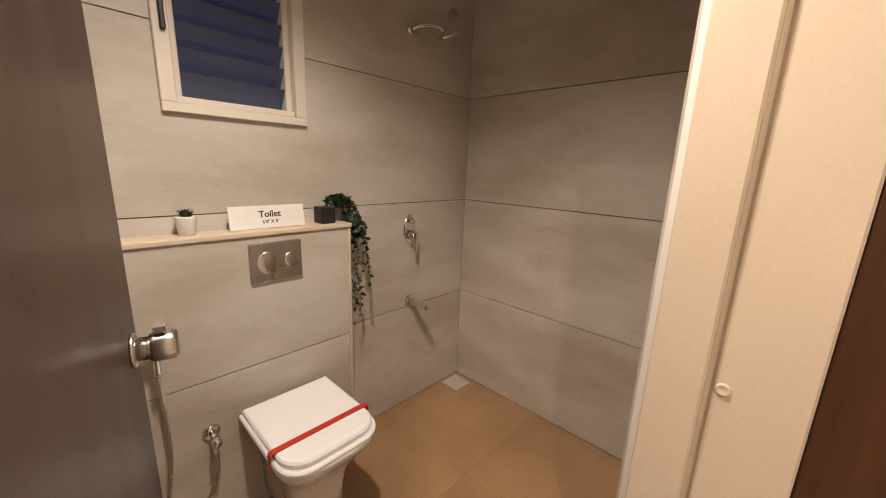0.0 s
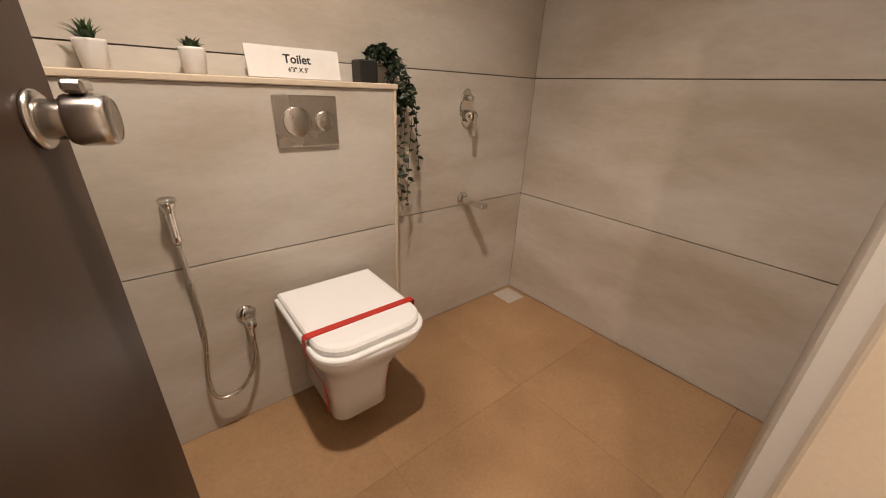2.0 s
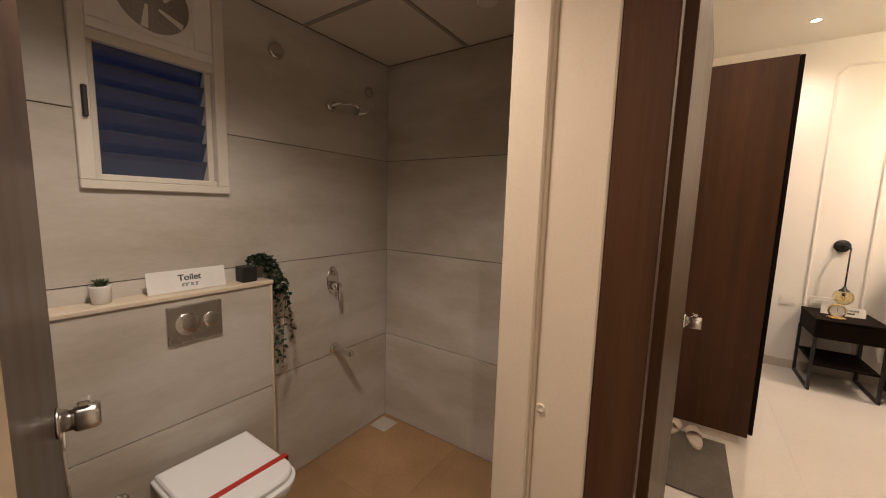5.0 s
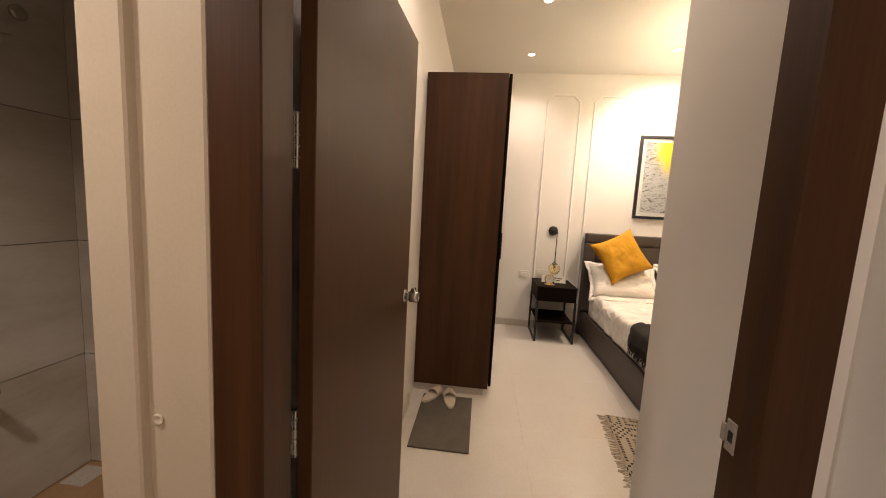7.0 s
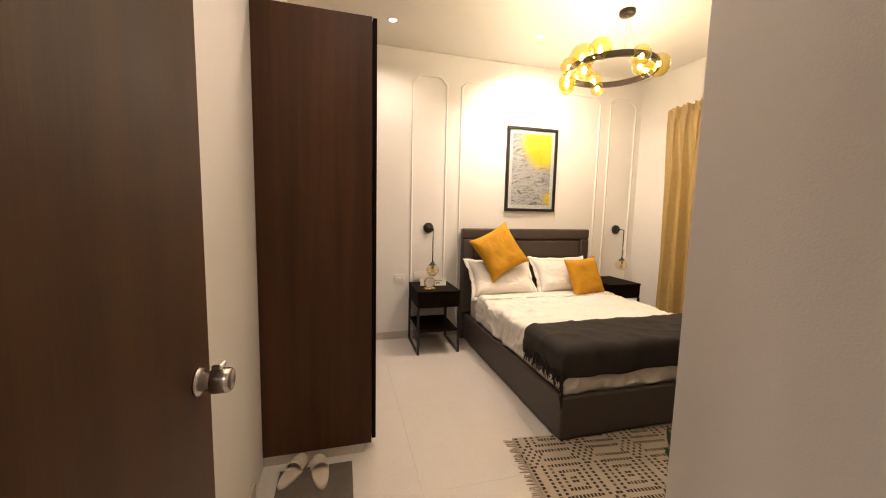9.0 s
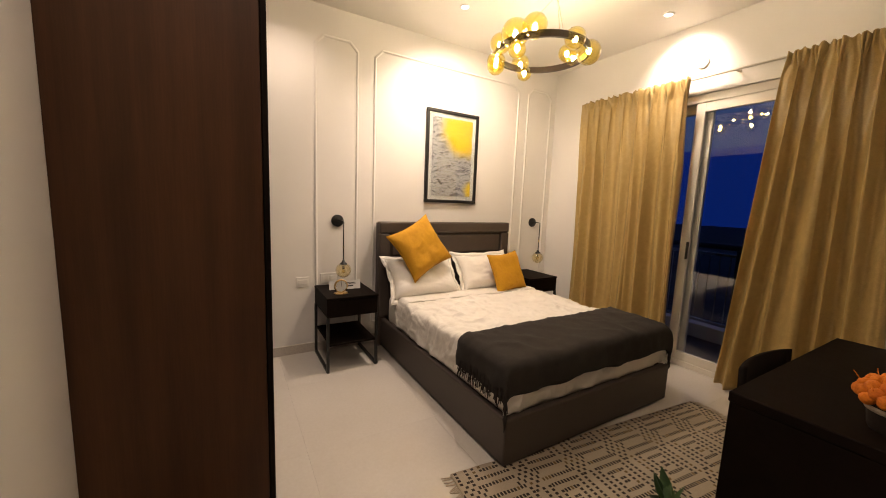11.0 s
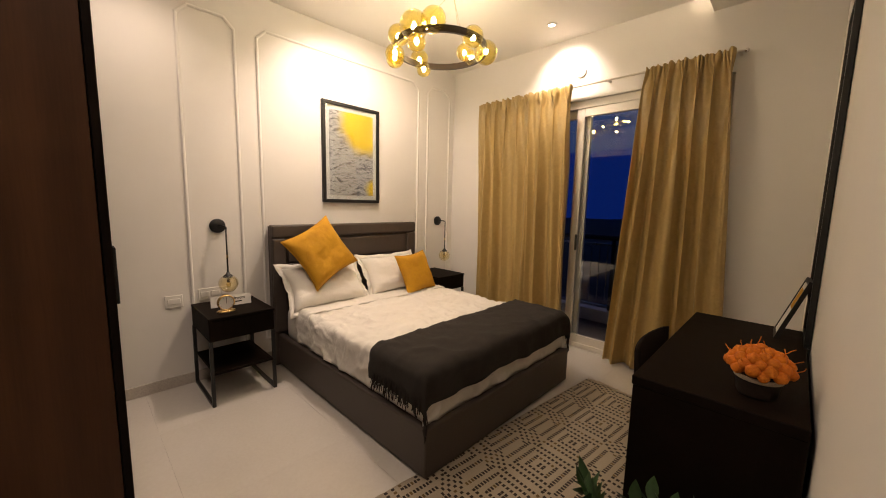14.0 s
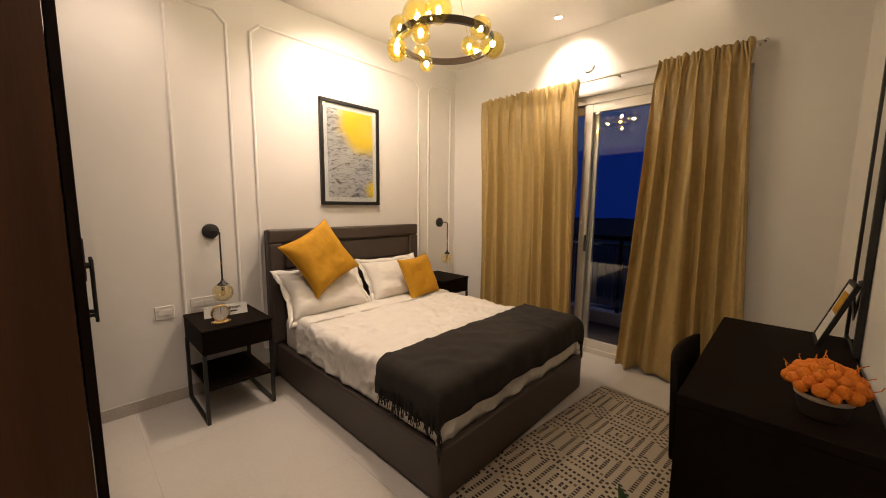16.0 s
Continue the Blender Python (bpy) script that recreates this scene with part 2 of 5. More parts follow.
def tube(bm, pts, r, seg=10):
    """A round pipe through points."""
    pts = [Vector(p) for p in pts]
    prev = None
    for i, p in enumerate(pts):
        d = (pts[min(i + 1, len(pts) - 1)] - pts[max(i - 1, 0)]).normalized()
        side = d.orthogonal().normalized() if prev is None else (prev[1] - d * prev[1].dot(d)).normalized()
        up = d.cross(side)
        ring = [bm.verts.new(p + r * (math.cos(2 * math.pi * k / seg) * side + math.sin(2 * math.pi * k / seg) * up)) for k in range(seg)]
        if prev:
            for k in range(seg):
                bm.faces.new((prev[0][k], prev[0][(k + 1) % seg], ring[(k + 1) % seg], ring[k]))
        else:
            bm.faces.new(ring[::-1])
        prev = (ring, side)
    bm.faces.new(prev[0])
    return bm


def smooth_curve(pts, n=8):
    out = []
    P = [Vector(p) for p in pts]
    P = [2 * P[0] - P[1]] + P + [2 * P[-1] - P[-2]]
    for i in range(1, len(P) - 2):
        for k in range(n):
            t = k / n
            a, b, c, d = P[i - 1:i + 3]
            out.append(0.5 * (2 * b + (c - a) * t + (2 * a - 5 * b + 4 * c - d) * t * t + (3 * b - a - 3 * c + d) * t ** 3))
    return out + [P[-2]]


def mesh_object(name, bm, material, smooth=False):
    bmesh.ops.recalc_face_normals(bm, faces=bm.faces[:])
    me = bpy.data.meshes.new(name)
    bm.to_mesh(me)
    bm.free()
    me.materials.append(material)
    if smooth:
        for p in me.polygons:
            p.use_smooth = True
    return new(name, me)


def part(name, bm, material, parent, label="", smooth=False):
    ob = mesh_object(name, bm, material, smooth)
    ob.parent = parent
    ob.matrix_parent_inverse = parent.matrix_world.inverted()
    return tagged(ob, label)


def thing(name, at, label, category, group=""):
    ob = new(name)
    ob.matrix_world = Matrix.Translation(at)
    return tagged(ob, label, category, group)


def structure(name, bm, material, label, category, smooth=False):
    return tagged(mesh_object(name, bm, material, smooth), label, category, kind="structure")


def B():
    return bmesh.new()


def bx(*a, **k):
    return box(bmesh.new(), *a, **k)


# ---------- bedroom, hall and bathroom: walls, floors, ceilings ----------
XW, XE, YS, YN = 1.59, 4.95, -3.87, 0.15          # bedroom
PY = -0.842                                        # passage wall face
BX0, BX1, BY0, BY1 = 0.10, 2.01, 0.39, 1.675       # bathroom

bm = B()
box(bm, XE, XE + 0.14, YS - 0.16, YN + 0.14, 0, 3.2)
structure("wall_east", bm, WALL, "warm white painted wall with moulded panels behind the bed", "wall")
bm = B()
box(bm, 2.13, XE, YN, YN + 0.14, 0, 3.2)
structure("wall_north", bm, WALL, "warm white painted wall behind the wardrobe", "wall")
bm = B()
box(bm, XW - 0.14, XW, YS - 0.16, PY, 0, 3.2)
structure("wall_west", bm, WALL, "warm white painted wall with the desk and mirror", "wall")
bm = B()
box(bm, 1.03, XW - 0.14, -1.01, PY, 0, 3.2)
structure("wall_passage", bm, WALL, "white painted wall beside the bedroom door", "wall")
bm = B()   # wall with the sliding door's opening
DX0, DX1, DZ = 2.12, 4.30, 2.45
box(bm, XW, DX0, YS - 0.16, YS, 0, 3.2)
box(bm, DX1, XE, YS - 0.16, YS, 0, 3.2)
box(bm, DX0, DX1, YS - 0.16, YS, DZ, 3.2)
structure("wall_south", bm, WALL, "warm white painted wall with a wide balcony door", "wall")
bm = B()   # wall between bathroom and hall / bedroom passage
LJ, RJ, HEAD = 0.220, 1.04, 2.12
box(bm, -1.6, LJ - 0.002, 0.15, BY0, 0, 3.2)
box(bm, RJ + 0.035, 2.13, 0.15, BY0, 0, 3.2)
box(bm, LJ - 0.002, RJ + 0.035, 0.15, BY0, HEAD + 0.04, 3.2)
structure("wall_bathroom_door", bm, WALL, "white painted wall holding the bathroom doorway", "wall")
bm = B()
box(bm, -1.6, 1.03, -1.01, -0.87, 0, 2.8)
structure("wall_hall", bm, WALL, "white painted side wall of the hall", "wall")
bm = B()
box(bm, -1.74, -1.6, -1.01, 0.39, 0, 2.8)
structure("wall_hall_end", bm, WALL, "white painted end wall of the hall", "wall")
bm = B()   # over the bedroom door
box(bm, 1.03, 1.13, PY, 0.15, 2.18, 3.2)
structure("wall_over_door", bm, WALL, "white painted wall over the bedroom door", "wall")

structure("ceiling", bx(1.03, XE, YS, YN, CEIL, CEIL + 0.1), CEILING, "off-white painted bedroom ceiling", "ceiling")
structure("ceiling_hall", bx(-1.6, 1.03, -0.87, 0.15, HALL_CEIL, HALL_CEIL + 0.1), CEILING, "off-white painted hall ceiling", "ceiling")
bm = B()   # lowered edge along the desk wall, with a trough for the light strip
box(bm, XW, 2.295, YS, PY, 2.92, 2.945)
box(bm, 2.275, 2.295, YS, PY, 2.945, 2.975)
box(bm, XW, 2.16, YS, PY, 2.945, CEIL)
structure("ceiling_soffit", bm, CEILING, "lowered plaster soffit with a concealed light trough", "ceiling")
part("light_strip", bx(2.20, 2.22, YS + 0.02, -0.9, 2.947, 2.955), COVE, bpy.data.objects["ceiling_soffit"], "warm white light strip")

# floor slabs carry tiles as pieces
floor = structure("floor", bx(-1.6, XE, YS - 0.16, YN + 0.12, -0.12, -0.012), GROUT_CREAM, "cream polished tiled floor of bedroom and hall", "floor")
bath_floor = structure("floor_bathroom", bx(BX0 - 0.1, BX1 + 0.1, 0.27, BY1 + 0.1, -0.12, -0.010), GROUT_TAN, "tan matt tiled bathroom floor", "floor")

# bathroom shell
WX0, WX1, WZ0, WZ1 = 0.575, 0.978, 1.53, 2.335        # window opening
bm = B()
box(bm, BX0 - 0.14, WX0, BY1 + 0.008, BY1 + 0.16, 0, 2.8)
box(bm, WX1, BX1 + 0.12, BY1 + 0.008, BY1 + 0.16, 0, 2.8)
box(bm, WX0, WX1, BY1 + 0.008, BY1 + 0.16, 0, WZ0)
box(bm, WX0, WX1, BY1 + 0.008, BY1 + 0.16, WZ1, 2.8)
wall_back = structure("wall_bathroom_back", bm, GROUT, "grey concrete-look tiled bathroom wall with a window", "wall")
wall_right = structure("wall_bathroom_side", bx(BX1 + 0.008, 2.13, BY0, BY1 + 0.008, 0, 2.8), GROUT, "grey concrete-look tiled shower wall", "wall")
wall_left = structure("wall_bathroom_far", bx(BX0 - 0.14, BX0 - 0.008, BY0, BY1 + 0.008, 0, 2.8), GROUT, "grey concrete-look tiled bathroom wall behind the door", "wall")
wall_front = structure("wall_bathroom_front", bx(RJ + 0.04, BX1, BY0, BY0 + 0.006, 0, 2.34), TILE, "grey tiled inner side of the doorway wall", "wall")

bm = B()   # false ceiling, panels with a grid of bars
box(bm, BX0, BX1, BY0, BY1, BATH_CEIL + 0.004, BATH_CEIL + 0.09)
structure("ceiling_bathroom", bm, GYPSUM, "dull white gypsum panel false ceiling", "ceiling")
bm = B()
box(bm, BX0, BX1, 1.085, 1.105, BATH_CEIL - 0.002, BATH_CEIL + 0.004)
for gx in (0.80, 1.40):
    box(bm, gx - 0.01, gx + 0.01, BY0, 1.085, BATH_CEIL - 0.002, BATH_CEIL + 0.004)
    box(bm, gx - 0.01, gx + 0.01, 1.105, BY1, BATH_CEIL - 0.002, BATH_CEIL + 0.004)
structure("ceiling_grid", bm, TBAR, "grey metal bars of the panel ceiling", "ceiling grid")

# half wall with the concealed cistern
HX1, HY, HZ = 1.135, 1.568, 1.118
half = structure("wall_cistern", bx(BX0, HX1 - 0.012, HY + 0.008, BY1, 0, HZ - 0.018), GROUT, "half-height tiled cistern wall with a cream ledge", "half wall")
part("ledge", bx(BX0, HX1 + 0.004, HY - 0.008, BY1, HZ - 0.018, HZ, bevel=0.003), CREAM, half, "cream stone ledge")
part("edge_trim", bx(HX1 - 0.012, HX1, HY - 0.003, BY1, 0, HZ - 0.018, bevel=0.002), CREAM, half, "cream corner trim")

# skirting
bm = B()
box(bm, XE - 0.012, XE, YS, -0.44, 0, 0.085, 0.002)
structure("baseboard", bm, BASEBD, "low beige tile skirting along the bed wall", "baseboard")
structure("baseboard_passage", bx(1.14, 2.9, YN - 0.012, YN, 0, 0.085, bevel=0.002), BASEBD, "low beige tile skirting by the door", "baseboard")
bm = B()
box(bm, XW, XW + 0.012, YS, -0.87, 0, 0.085, 0.002)
box(bm, XW + 0.012, DX0, YS, YS + 0.012, 0, 0.085, 0.002)
box(bm, DX1, XE - 0.012, YS, YS + 0.012, 0, 0.085, 0.002)
structure("baseboard_desk", bm, BASEBD, "low beige tile skirting under the desk", "baseboard")


# wall mouldings with clipped upper corners
def moulding(name, y0, y1, ztop, zbot, cut=0.075, w=0.022, d=0.012):
    """Panel moulding on the bed wall, as mitred strips; the corners are clipped."""
    lo, hi = min(y0, y1), max(y0, y1)
    bm = B()
    loop = []
    for inset, depth in ((0, 0), (0, d * 0.6), (w * 0.35, d), (w * 0.65, d), (w, d * 0.5), (w, 0)):
        c2 = max(cut - inset * 0.41, 0.02)
        p2 = [(lo + inset, zbot + inset), (lo + inset, ztop - inset - c2), (lo + inset + c2, ztop - inset), (hi - inset - c2, ztop - inset), (hi - inset, ztop - inset - c2), (hi - inset, zbot + inset)]
        loop.append([bm.verts.new((XE - depth, y, z)) for y, z in p2])
    for a, b in zip(loop, loop[1:]):
        for k in range(6):
            bm.faces.new((a[k], a[(k + 1) % 6], b[(k + 1) % 6], b[k]))
    structure(name, bm, WALL, "slim white plaster panel moulding on the wall", "moulding")


moulding("trim_1", -0.965, -1.355, 2.81, 0.20)
moulding("trim_2", -1.50, -3.27, 2.805, 0.20)
moulding("trim_3", -3.40, -3.79, 2.81, 0.20)

# ---------- bathroom doorway ----------
bm = B()
box(bm, RJ - 0.040, RJ + 0.035, 0.150, 0.270, 0, HEAD, 0.004)
box(bm, RJ - 0.034, RJ + 0.035, 0.270, 0.278, 0, HEAD)
box(bm, RJ - 0.055, RJ + 0.035, 0.278, 0.362, 0, HEAD, 0.004)
box(bm, LJ - 0.002, LJ + 0.012, 0.138, 0.285, 0, HEAD, 0.004)
box(bm, LJ - 0.002, LJ + 0.002, 0.285, 0.362, 0, HEAD)
box(bm, LJ - 0.002, RJ + 0.035, 0.138, 0.262, HEAD, HEAD + 0.04, 0.004)
box(bm, LJ - 0.002, RJ + 0.035, 0.262, 0.362, HEAD + 0.01, HEAD + 0.04)
frame1 = structure("door_frame_1", bm, CREAM, "cream rebated bathroom door frame", "door frame")
bm = B()
lathe(bm, (RJ - 0.040, 0.254, 1.025), [(0.0, 0.0022), (0.006, 0.0026), (0.009, 0.004), (0.0105, 0.003), (0.011, 0.0)], 20, Matrix.Rotation(radians(-90), 3, "Y"))
part("rubber_stop", bm, CREAM, frame1, "small cream door stop", True)
structure("threshold", bx(LJ + 0.013, RJ - 0.056, 0.15, 0.39, -0.01, 0.004, bevel=0.002), BASEBD, "beige stone threshold of the bathroom", "threshold")


def leaf_door(name, hinge, end, height, material, label, knob_side, knob_z=1.065, knob_in=0.055, thick=0.035, z0=0.008):
    """A flush door leaf from its hinge to its free edge, with a lever-less knob on either face."""
    h, e = Vector((*hinge, 0)), Vector((*end, 0))
    L = (e - h).length
    root = new(name)
    d = (e - h).normalized()
    root.matrix_world = Matrix.Translation(h) @ Matrix.Rotation(math.atan2(d.y, d.x), 4, "Z")
    tagged(root, label, "door", kind="structure")

    def put(n, bm, m, lab="", smooth=False):
        ob = mesh_object(n, bm, m, smooth)
        ob.parent = root
        return tagged(ob, lab)
    put("leaf", bx(0, L, -thick / 2, thick / 2, z0, height, bevel=0.002), material)
    for s in (-1, 1):
        rot = Matrix.Rotation(radians(-90 * s), 3, "X")
        c = (L - knob_in, s * thick / 2, knob_z)
        put("rose", lathe(B(), c, [(0.0275, 0), (0.0275, 0.004), (0.024, 0.007), (0.019, 0.008)], 28, rot), STEEL, "round steel rose", True)
        put("knob", lathe(B(), c, [(0.0185, 0.006), (0.0185, 0.021), (0.0225, 0.0235), (0.0245, 0.028), (0.0245, 0.050), (0.023, 0.056), (0.020, 0.059), (0.018, 0.058), (0.0, 0.057)], 32, rot), STEEL, "polished steel door knob", True)
        put("thumb_turn", bx(c[0] - 0.014, c[0] + 0.014, min(s * (thick / 2 + 0.028), s * (thick / 2 + 0.046)), max(s * (thick / 2 + 0.028), s * (thick / 2 + 0.046)), knob_z + 0.024, knob_z + 0.036, bevel=0.003), CHROME)
    return root, put


door1, _ = leaf_door("door_1", (0.190, 0.325), (0.337, 0.985), 2.09, WOOD_BATH, "open dark grey-brown laminate bathroom door with steel knob", 1)

# ---------- bedroom doorway ----------
bm = B()
box(bm, 1.002, 1.10, 0.055, 0.149, 0, 2.11, 0.003)
box(bm, 1.015, 1.10, -0.840, -0.755, 0, 2.11, 0.003)
box(bm, 1.015, 1.10, -0.840, 0.149, 2.11, 2.18, 0.003)
box(bm, 1.10, 1.135, 0.085, 0.149, 0, 2.11, 0.002)
box(bm, 1.10, 1.135, -0.840, -0.785, 0, 2.11, 0.002)
box(bm, 1.10, 1.135, -0.840, 0.149, 2.14, 2.18, 0.002)
frame2 = structure("door_frame_2", bm, WOOD, "dark walnut bedroom door frame", "door frame")
for hz in (0.30, 0.93, 1.55):
    bm = B()
    box(bm, 1.096, 1.136, 0.072, 0.0755, hz - 0.055, hz + 0.055, 0.001)
    for k in range(5):
        cyl(bm, (1.139, 0.070, hz - 0.055 + 0.022 * k), (1.139, 0.070, hz - 0.0345 + 0.022 * k), 0.0065, seg=12)
    hg = part("hinge", bm, STEEL, frame2, "steel butt hinge")
    for dz in (-0.036, 0.0, 0.036):
        part("screw", lathe(B(), (1.108 if dz else 1.122, 0.072, hz + dz), [(0.0045, 0.0), (0.004, 0.0012), (0.0, 0.0016)], 12, Matrix.Rotation(radians(90), 3, "X")), CHROME, hg)
bm = B()
box(bm, 1.066, 1.090, -0.7555, -0.753, 1.040, 1.096, 0.0008)
box(bm, 1.090, 1.100, -0.7555, -0.751, 1.052, 1.084, 0.0008)
sp = part("strike_plate", bm, TBAR, frame2, "dull grey metal strike plate")
part("latch_hole", bx(1.072, 1.083, -0.7532, -0.7524, 1.058, 1.078), RUBBER, sp, "dark latch opening")
door2, put2 = leaf_door("door_2", (1.145, 0.050), (1.925, 0.008), 2.075, WOOD_DOOR, "open brown wood-grain bedroom door with steel knob", -1)

# ---------- balcony door ----------
wd = structure("door_balcony", bx(DX0, DX1, YS - 0.13, YS - 0.03, 0, 0.05, bevel=0.003), UPVC, "white framed sliding balcony door, closed", "sliding door")
part("head_rail", bx(DX0, DX1, YS - 0.13, YS - 0.03, 2.38, DZ, bevel=0.003), UPVC, wd)
part("jamb", bx(DX0, DX0 + 0.06, YS - 0.13, YS - 0.03, 0.05, 2.38, bevel=0.003), UPVC, wd)
part("jamb", bx(DX1 - 0.06, DX1, YS - 0.13, YS - 0.03, 0.05, 2.38, bevel=0.003), UPVC, wd)


def sash(x0, x1, y):
    s = part("sash", B(), UPVC, wd)
    bm = B()
    box(bm, x0, x0 + 0.075, y - 0.018, y + 0.018, 0.05, 2.38, 0.003)
    box(bm, x1 - 0.075, x1, y - 0.018, y + 0.018, 0.05, 2.38, 0.003)
    box(bm, x0 + 0.075, x1 - 0.075, y - 0.018, y + 0.018, 0.05, 0.13, 0.003)
    box(bm, x0 + 0.075, x1 - 0.075, y - 0.018, y + 0.018, 2.30, 2.38, 0.003)
    bm.to_mesh(s.data)
    bm.free()
    g = part("pane", bx(x0 + 0.075, x1 - 0.075, y - 0.003, y + 0.003, 0.13, 2.30), GLASS, s, "clear glass pane")
    g.visible_shadow = False


sash(DX0 + 0.06, 3.33, YS - 0.055)
sash(3.21, DX1 - 0.06, YS - 0.105)
part("handle", bx(3.25, 3.27, YS - 0.037, YS - 0.02, 1.0, 1.16, bevel=0.004), BLACK, wd, "slim black pull")

# ---------- balcony and beyond ----------
structure("ground_balcony", bx(1.2, 5.4, -5.15, YS - 0.16, -0.12, -0.03), BALCONY, "dark brown tiled balcony floor", "balcony floor")
kerb = structure("balcony_kerb", bx(1.2, 5.4, -5.15, -5.0, -0.03, 0.13, bevel=0.006), BASEBD, "pale stone kerb under the railing", "kerb")
rail = thing("balcony_railing", (3.3, -5.06, 0.13), "dark metal balcony railing with thin upright bars", "railing")
part("top_rail", cyl(B(), (1.2, -5.06, 1.06), (5.4, -5.06, 1.06), 0.035), BLACK, rail, "", True)
part("mid_rail", bx(1.2, 5.4, -5.075, -5.045, 0.955, 0.985), STEEL, rail)
part("bottom_rail", bx(1.2, 5.4, -5.075, -5.045, 0.16, 0.19), STEEL, rail)
bar_bm = B()
box(bar_bm, -0.006, 0.006, -0.006, 0.006, 0, 0.765)
bar0 = part("bar", bar_bm, STEEL, rail)
bar0.matrix_world = Matrix.Translation((1.25, -5.06, 0.19))
for k in range(1, 42):
    b2 = bar0.copy()
    scene.collection.objects.link(b2)
    b2.matrix_world = Matrix.Translation((1.25 + 0.1 * k, -5.06, 0.19))
for k in range(5):
    part("post", bx(1.22 + k * 1.02, 1.26 + k * 1.02, -5.08, -5.04, 0.13, 1.03), BLACK, rail)
bm = B()   # rough ground outside
n = 40
grid = [[bm.verts.new((-30 + 70 * i / n, -5.3 - 70 * (j / n) ** 2, -0.35 + 0.30 * noise.noise((i * 0.5, j * 0.6, 2)) + (0.45 if 2 < j < 9 else 0) * max(0, noise.noise((i * 0.3, j * 0.3, 7)) + 0.3))) for j in range(n + 1)] for i in range(n + 1)]
for i in range(n):
    for j in range(n):
        bm.faces.new((grid[i][j], grid[i + 1][j], grid[i + 1][j + 1], grid[i][j + 1]))
structure("ground", bm, DARK, "dark uneven ground outside at dusk", "ground", True)
bm = B()
box(bm, -30, 40, -60.2, -60, -1, 10.5)
structure("backdrop", bm, DUSK, "deep blue dusk beyond the balcony", "backdrop")
# added sheet above the blue, imitates the ceiling's reflection in the panes
bm = B()
box(bm, -30, 40, -60.2, -60, 10.5, 45)
structure("backdrop_reflection", bm, PANE_REFLECTION, "grey-blue glowing sheet standing in for the ceiling's reflection in the balcony glass", "backdrop")

# ---------- bathroom window ----------
win = structure("window_1", bx(WX0 - 0.03, WX1 + 0.03, BY1 - 0.018, BY1 - 0.001, WZ0 - 0.03, WZ0, bevel=0.003), UPVC, "white louvred bathroom window with exhaust fan", "window")
part("window_frame", bx(WX0 - 0.03, WX0 + 0.012, BY1 - 0.018, BY1 + 0.10, WZ0, WZ1, bevel=0.003), UPVC, win)
part("window_frame", bx(WX1 - 0.012, WX1 + 0.03, BY1 - 0.018, BY1 + 0.10, WZ0, WZ1, bevel=0.003), UPVC, win)
part("window_sill", bx(WX0 + 0.012, WX1 - 0.012, BY1 + 0.0, BY1 + 0.10, WZ0, WZ0 + 0.022, bevel=0.003), UPVC, win)
part("transom", bx(WX0 + 0.012, WX1 - 0.012, BY1 + 0.0, BY1 + 0.10, 1.985, 2.02, bevel=0.003), UPVC, win)
for s in (WX0 + 0.012, WX1 - 0.034):
    part("louvre_channel", bx(s, s + 0.022, BY1 + 0.02, BY1 + 0.07, WZ0 + 0.022, 1.985, bevel=0.002), UPVC, win)
part("louvre_lever", bx(WX0 - 0.012, WX0 + 0.002, BY1 - 0.032, BY1 - 0.018, 1.73, 1.83, bevel=0.003), BLACK, win, "black louvre lever")
for k in range(6):
    bm = B()
    box(bm, WX0 + 0.036, WX1 - 0.036, -0.045, 0.045, -0.0025, 0.0025, 0.001)
    bmesh.ops.transform(bm, matrix=Matrix.Translation((0, BY1 + 0.045, WZ0 + 0.06 + k * 0.074)) @ Matrix.Rotation(radians(-58), 4, "X"), verts=bm.verts[:])
    g = part("louvre", bm, LOUVRE, win, "frosted blue louvre blade")
    g.visible_shadow = False

fan = thing("exhaust_fan", (0.79, BY1 + 0.02, 2.18), "white square exhaust fan set in the window top", "exhaust fan")
FX, FZ = (WX0 + WX1) / 2, 2.178
bm = B()
box(bm, WX0 + 0.012, WX1 - 0.012, BY1 - 0.012, BY1 + 0.012, 2.02, 2.052, 0.003)
box(bm, WX0 + 0.012, WX1 - 0.012, BY1 - 0.012, BY1 + 0.012, 2.304, 2.334, 0.003)
box(bm, WX0 + 0.012, FX - 0.126, BY1 - 0.012, BY1 + 0.012, 2.052, 2.304, 0.003)
box(bm, FX + 0.126, WX1 - 0.012, BY1 - 0.012, BY1 + 0.012, 2.052, 2.304, 0.003)
part("plate", bm, PLASTIC, fan)
bm = B()   # square-to-round collar
ring_o, ring_i = [], []
for k in range(40):
    a = 2 * math.pi * k / 40
    c, s = math.cos(a), math.sin(a)
    q = 0.1265 / max(abs(c), abs(s))
    ring_o.append(bm.verts.new((FX + q * c, BY1 - 0.004, FZ + q * s)))
    ring_i.append(bm.verts.new((FX + 0.112 * c, BY1 - 0.010, FZ + 0.112 * s)))
for k in range(40):
    bm.faces.new((ring_o[k], ring_o[(k + 1) % 40], ring_i[(k + 1) % 40], ring_i[k]))
part("collar", bm, PLASTIC, fan, "", True)
bm = B()
lathe(bm, (FX, BY1 + 0.09, FZ), [(0.113, 0), (0.112, 0.10)], 40, Matrix.Rotation(radians(90), 3, "X"))
part("duct", bm, TBAR, fan, "grey round duct", True)
part("hub", cyl(B(), (FX, BY1 + 0.05, FZ), (FX, BY1 - 0.004, FZ), 0.032, 0.026, 24), PLASTIC, fan, "", True)
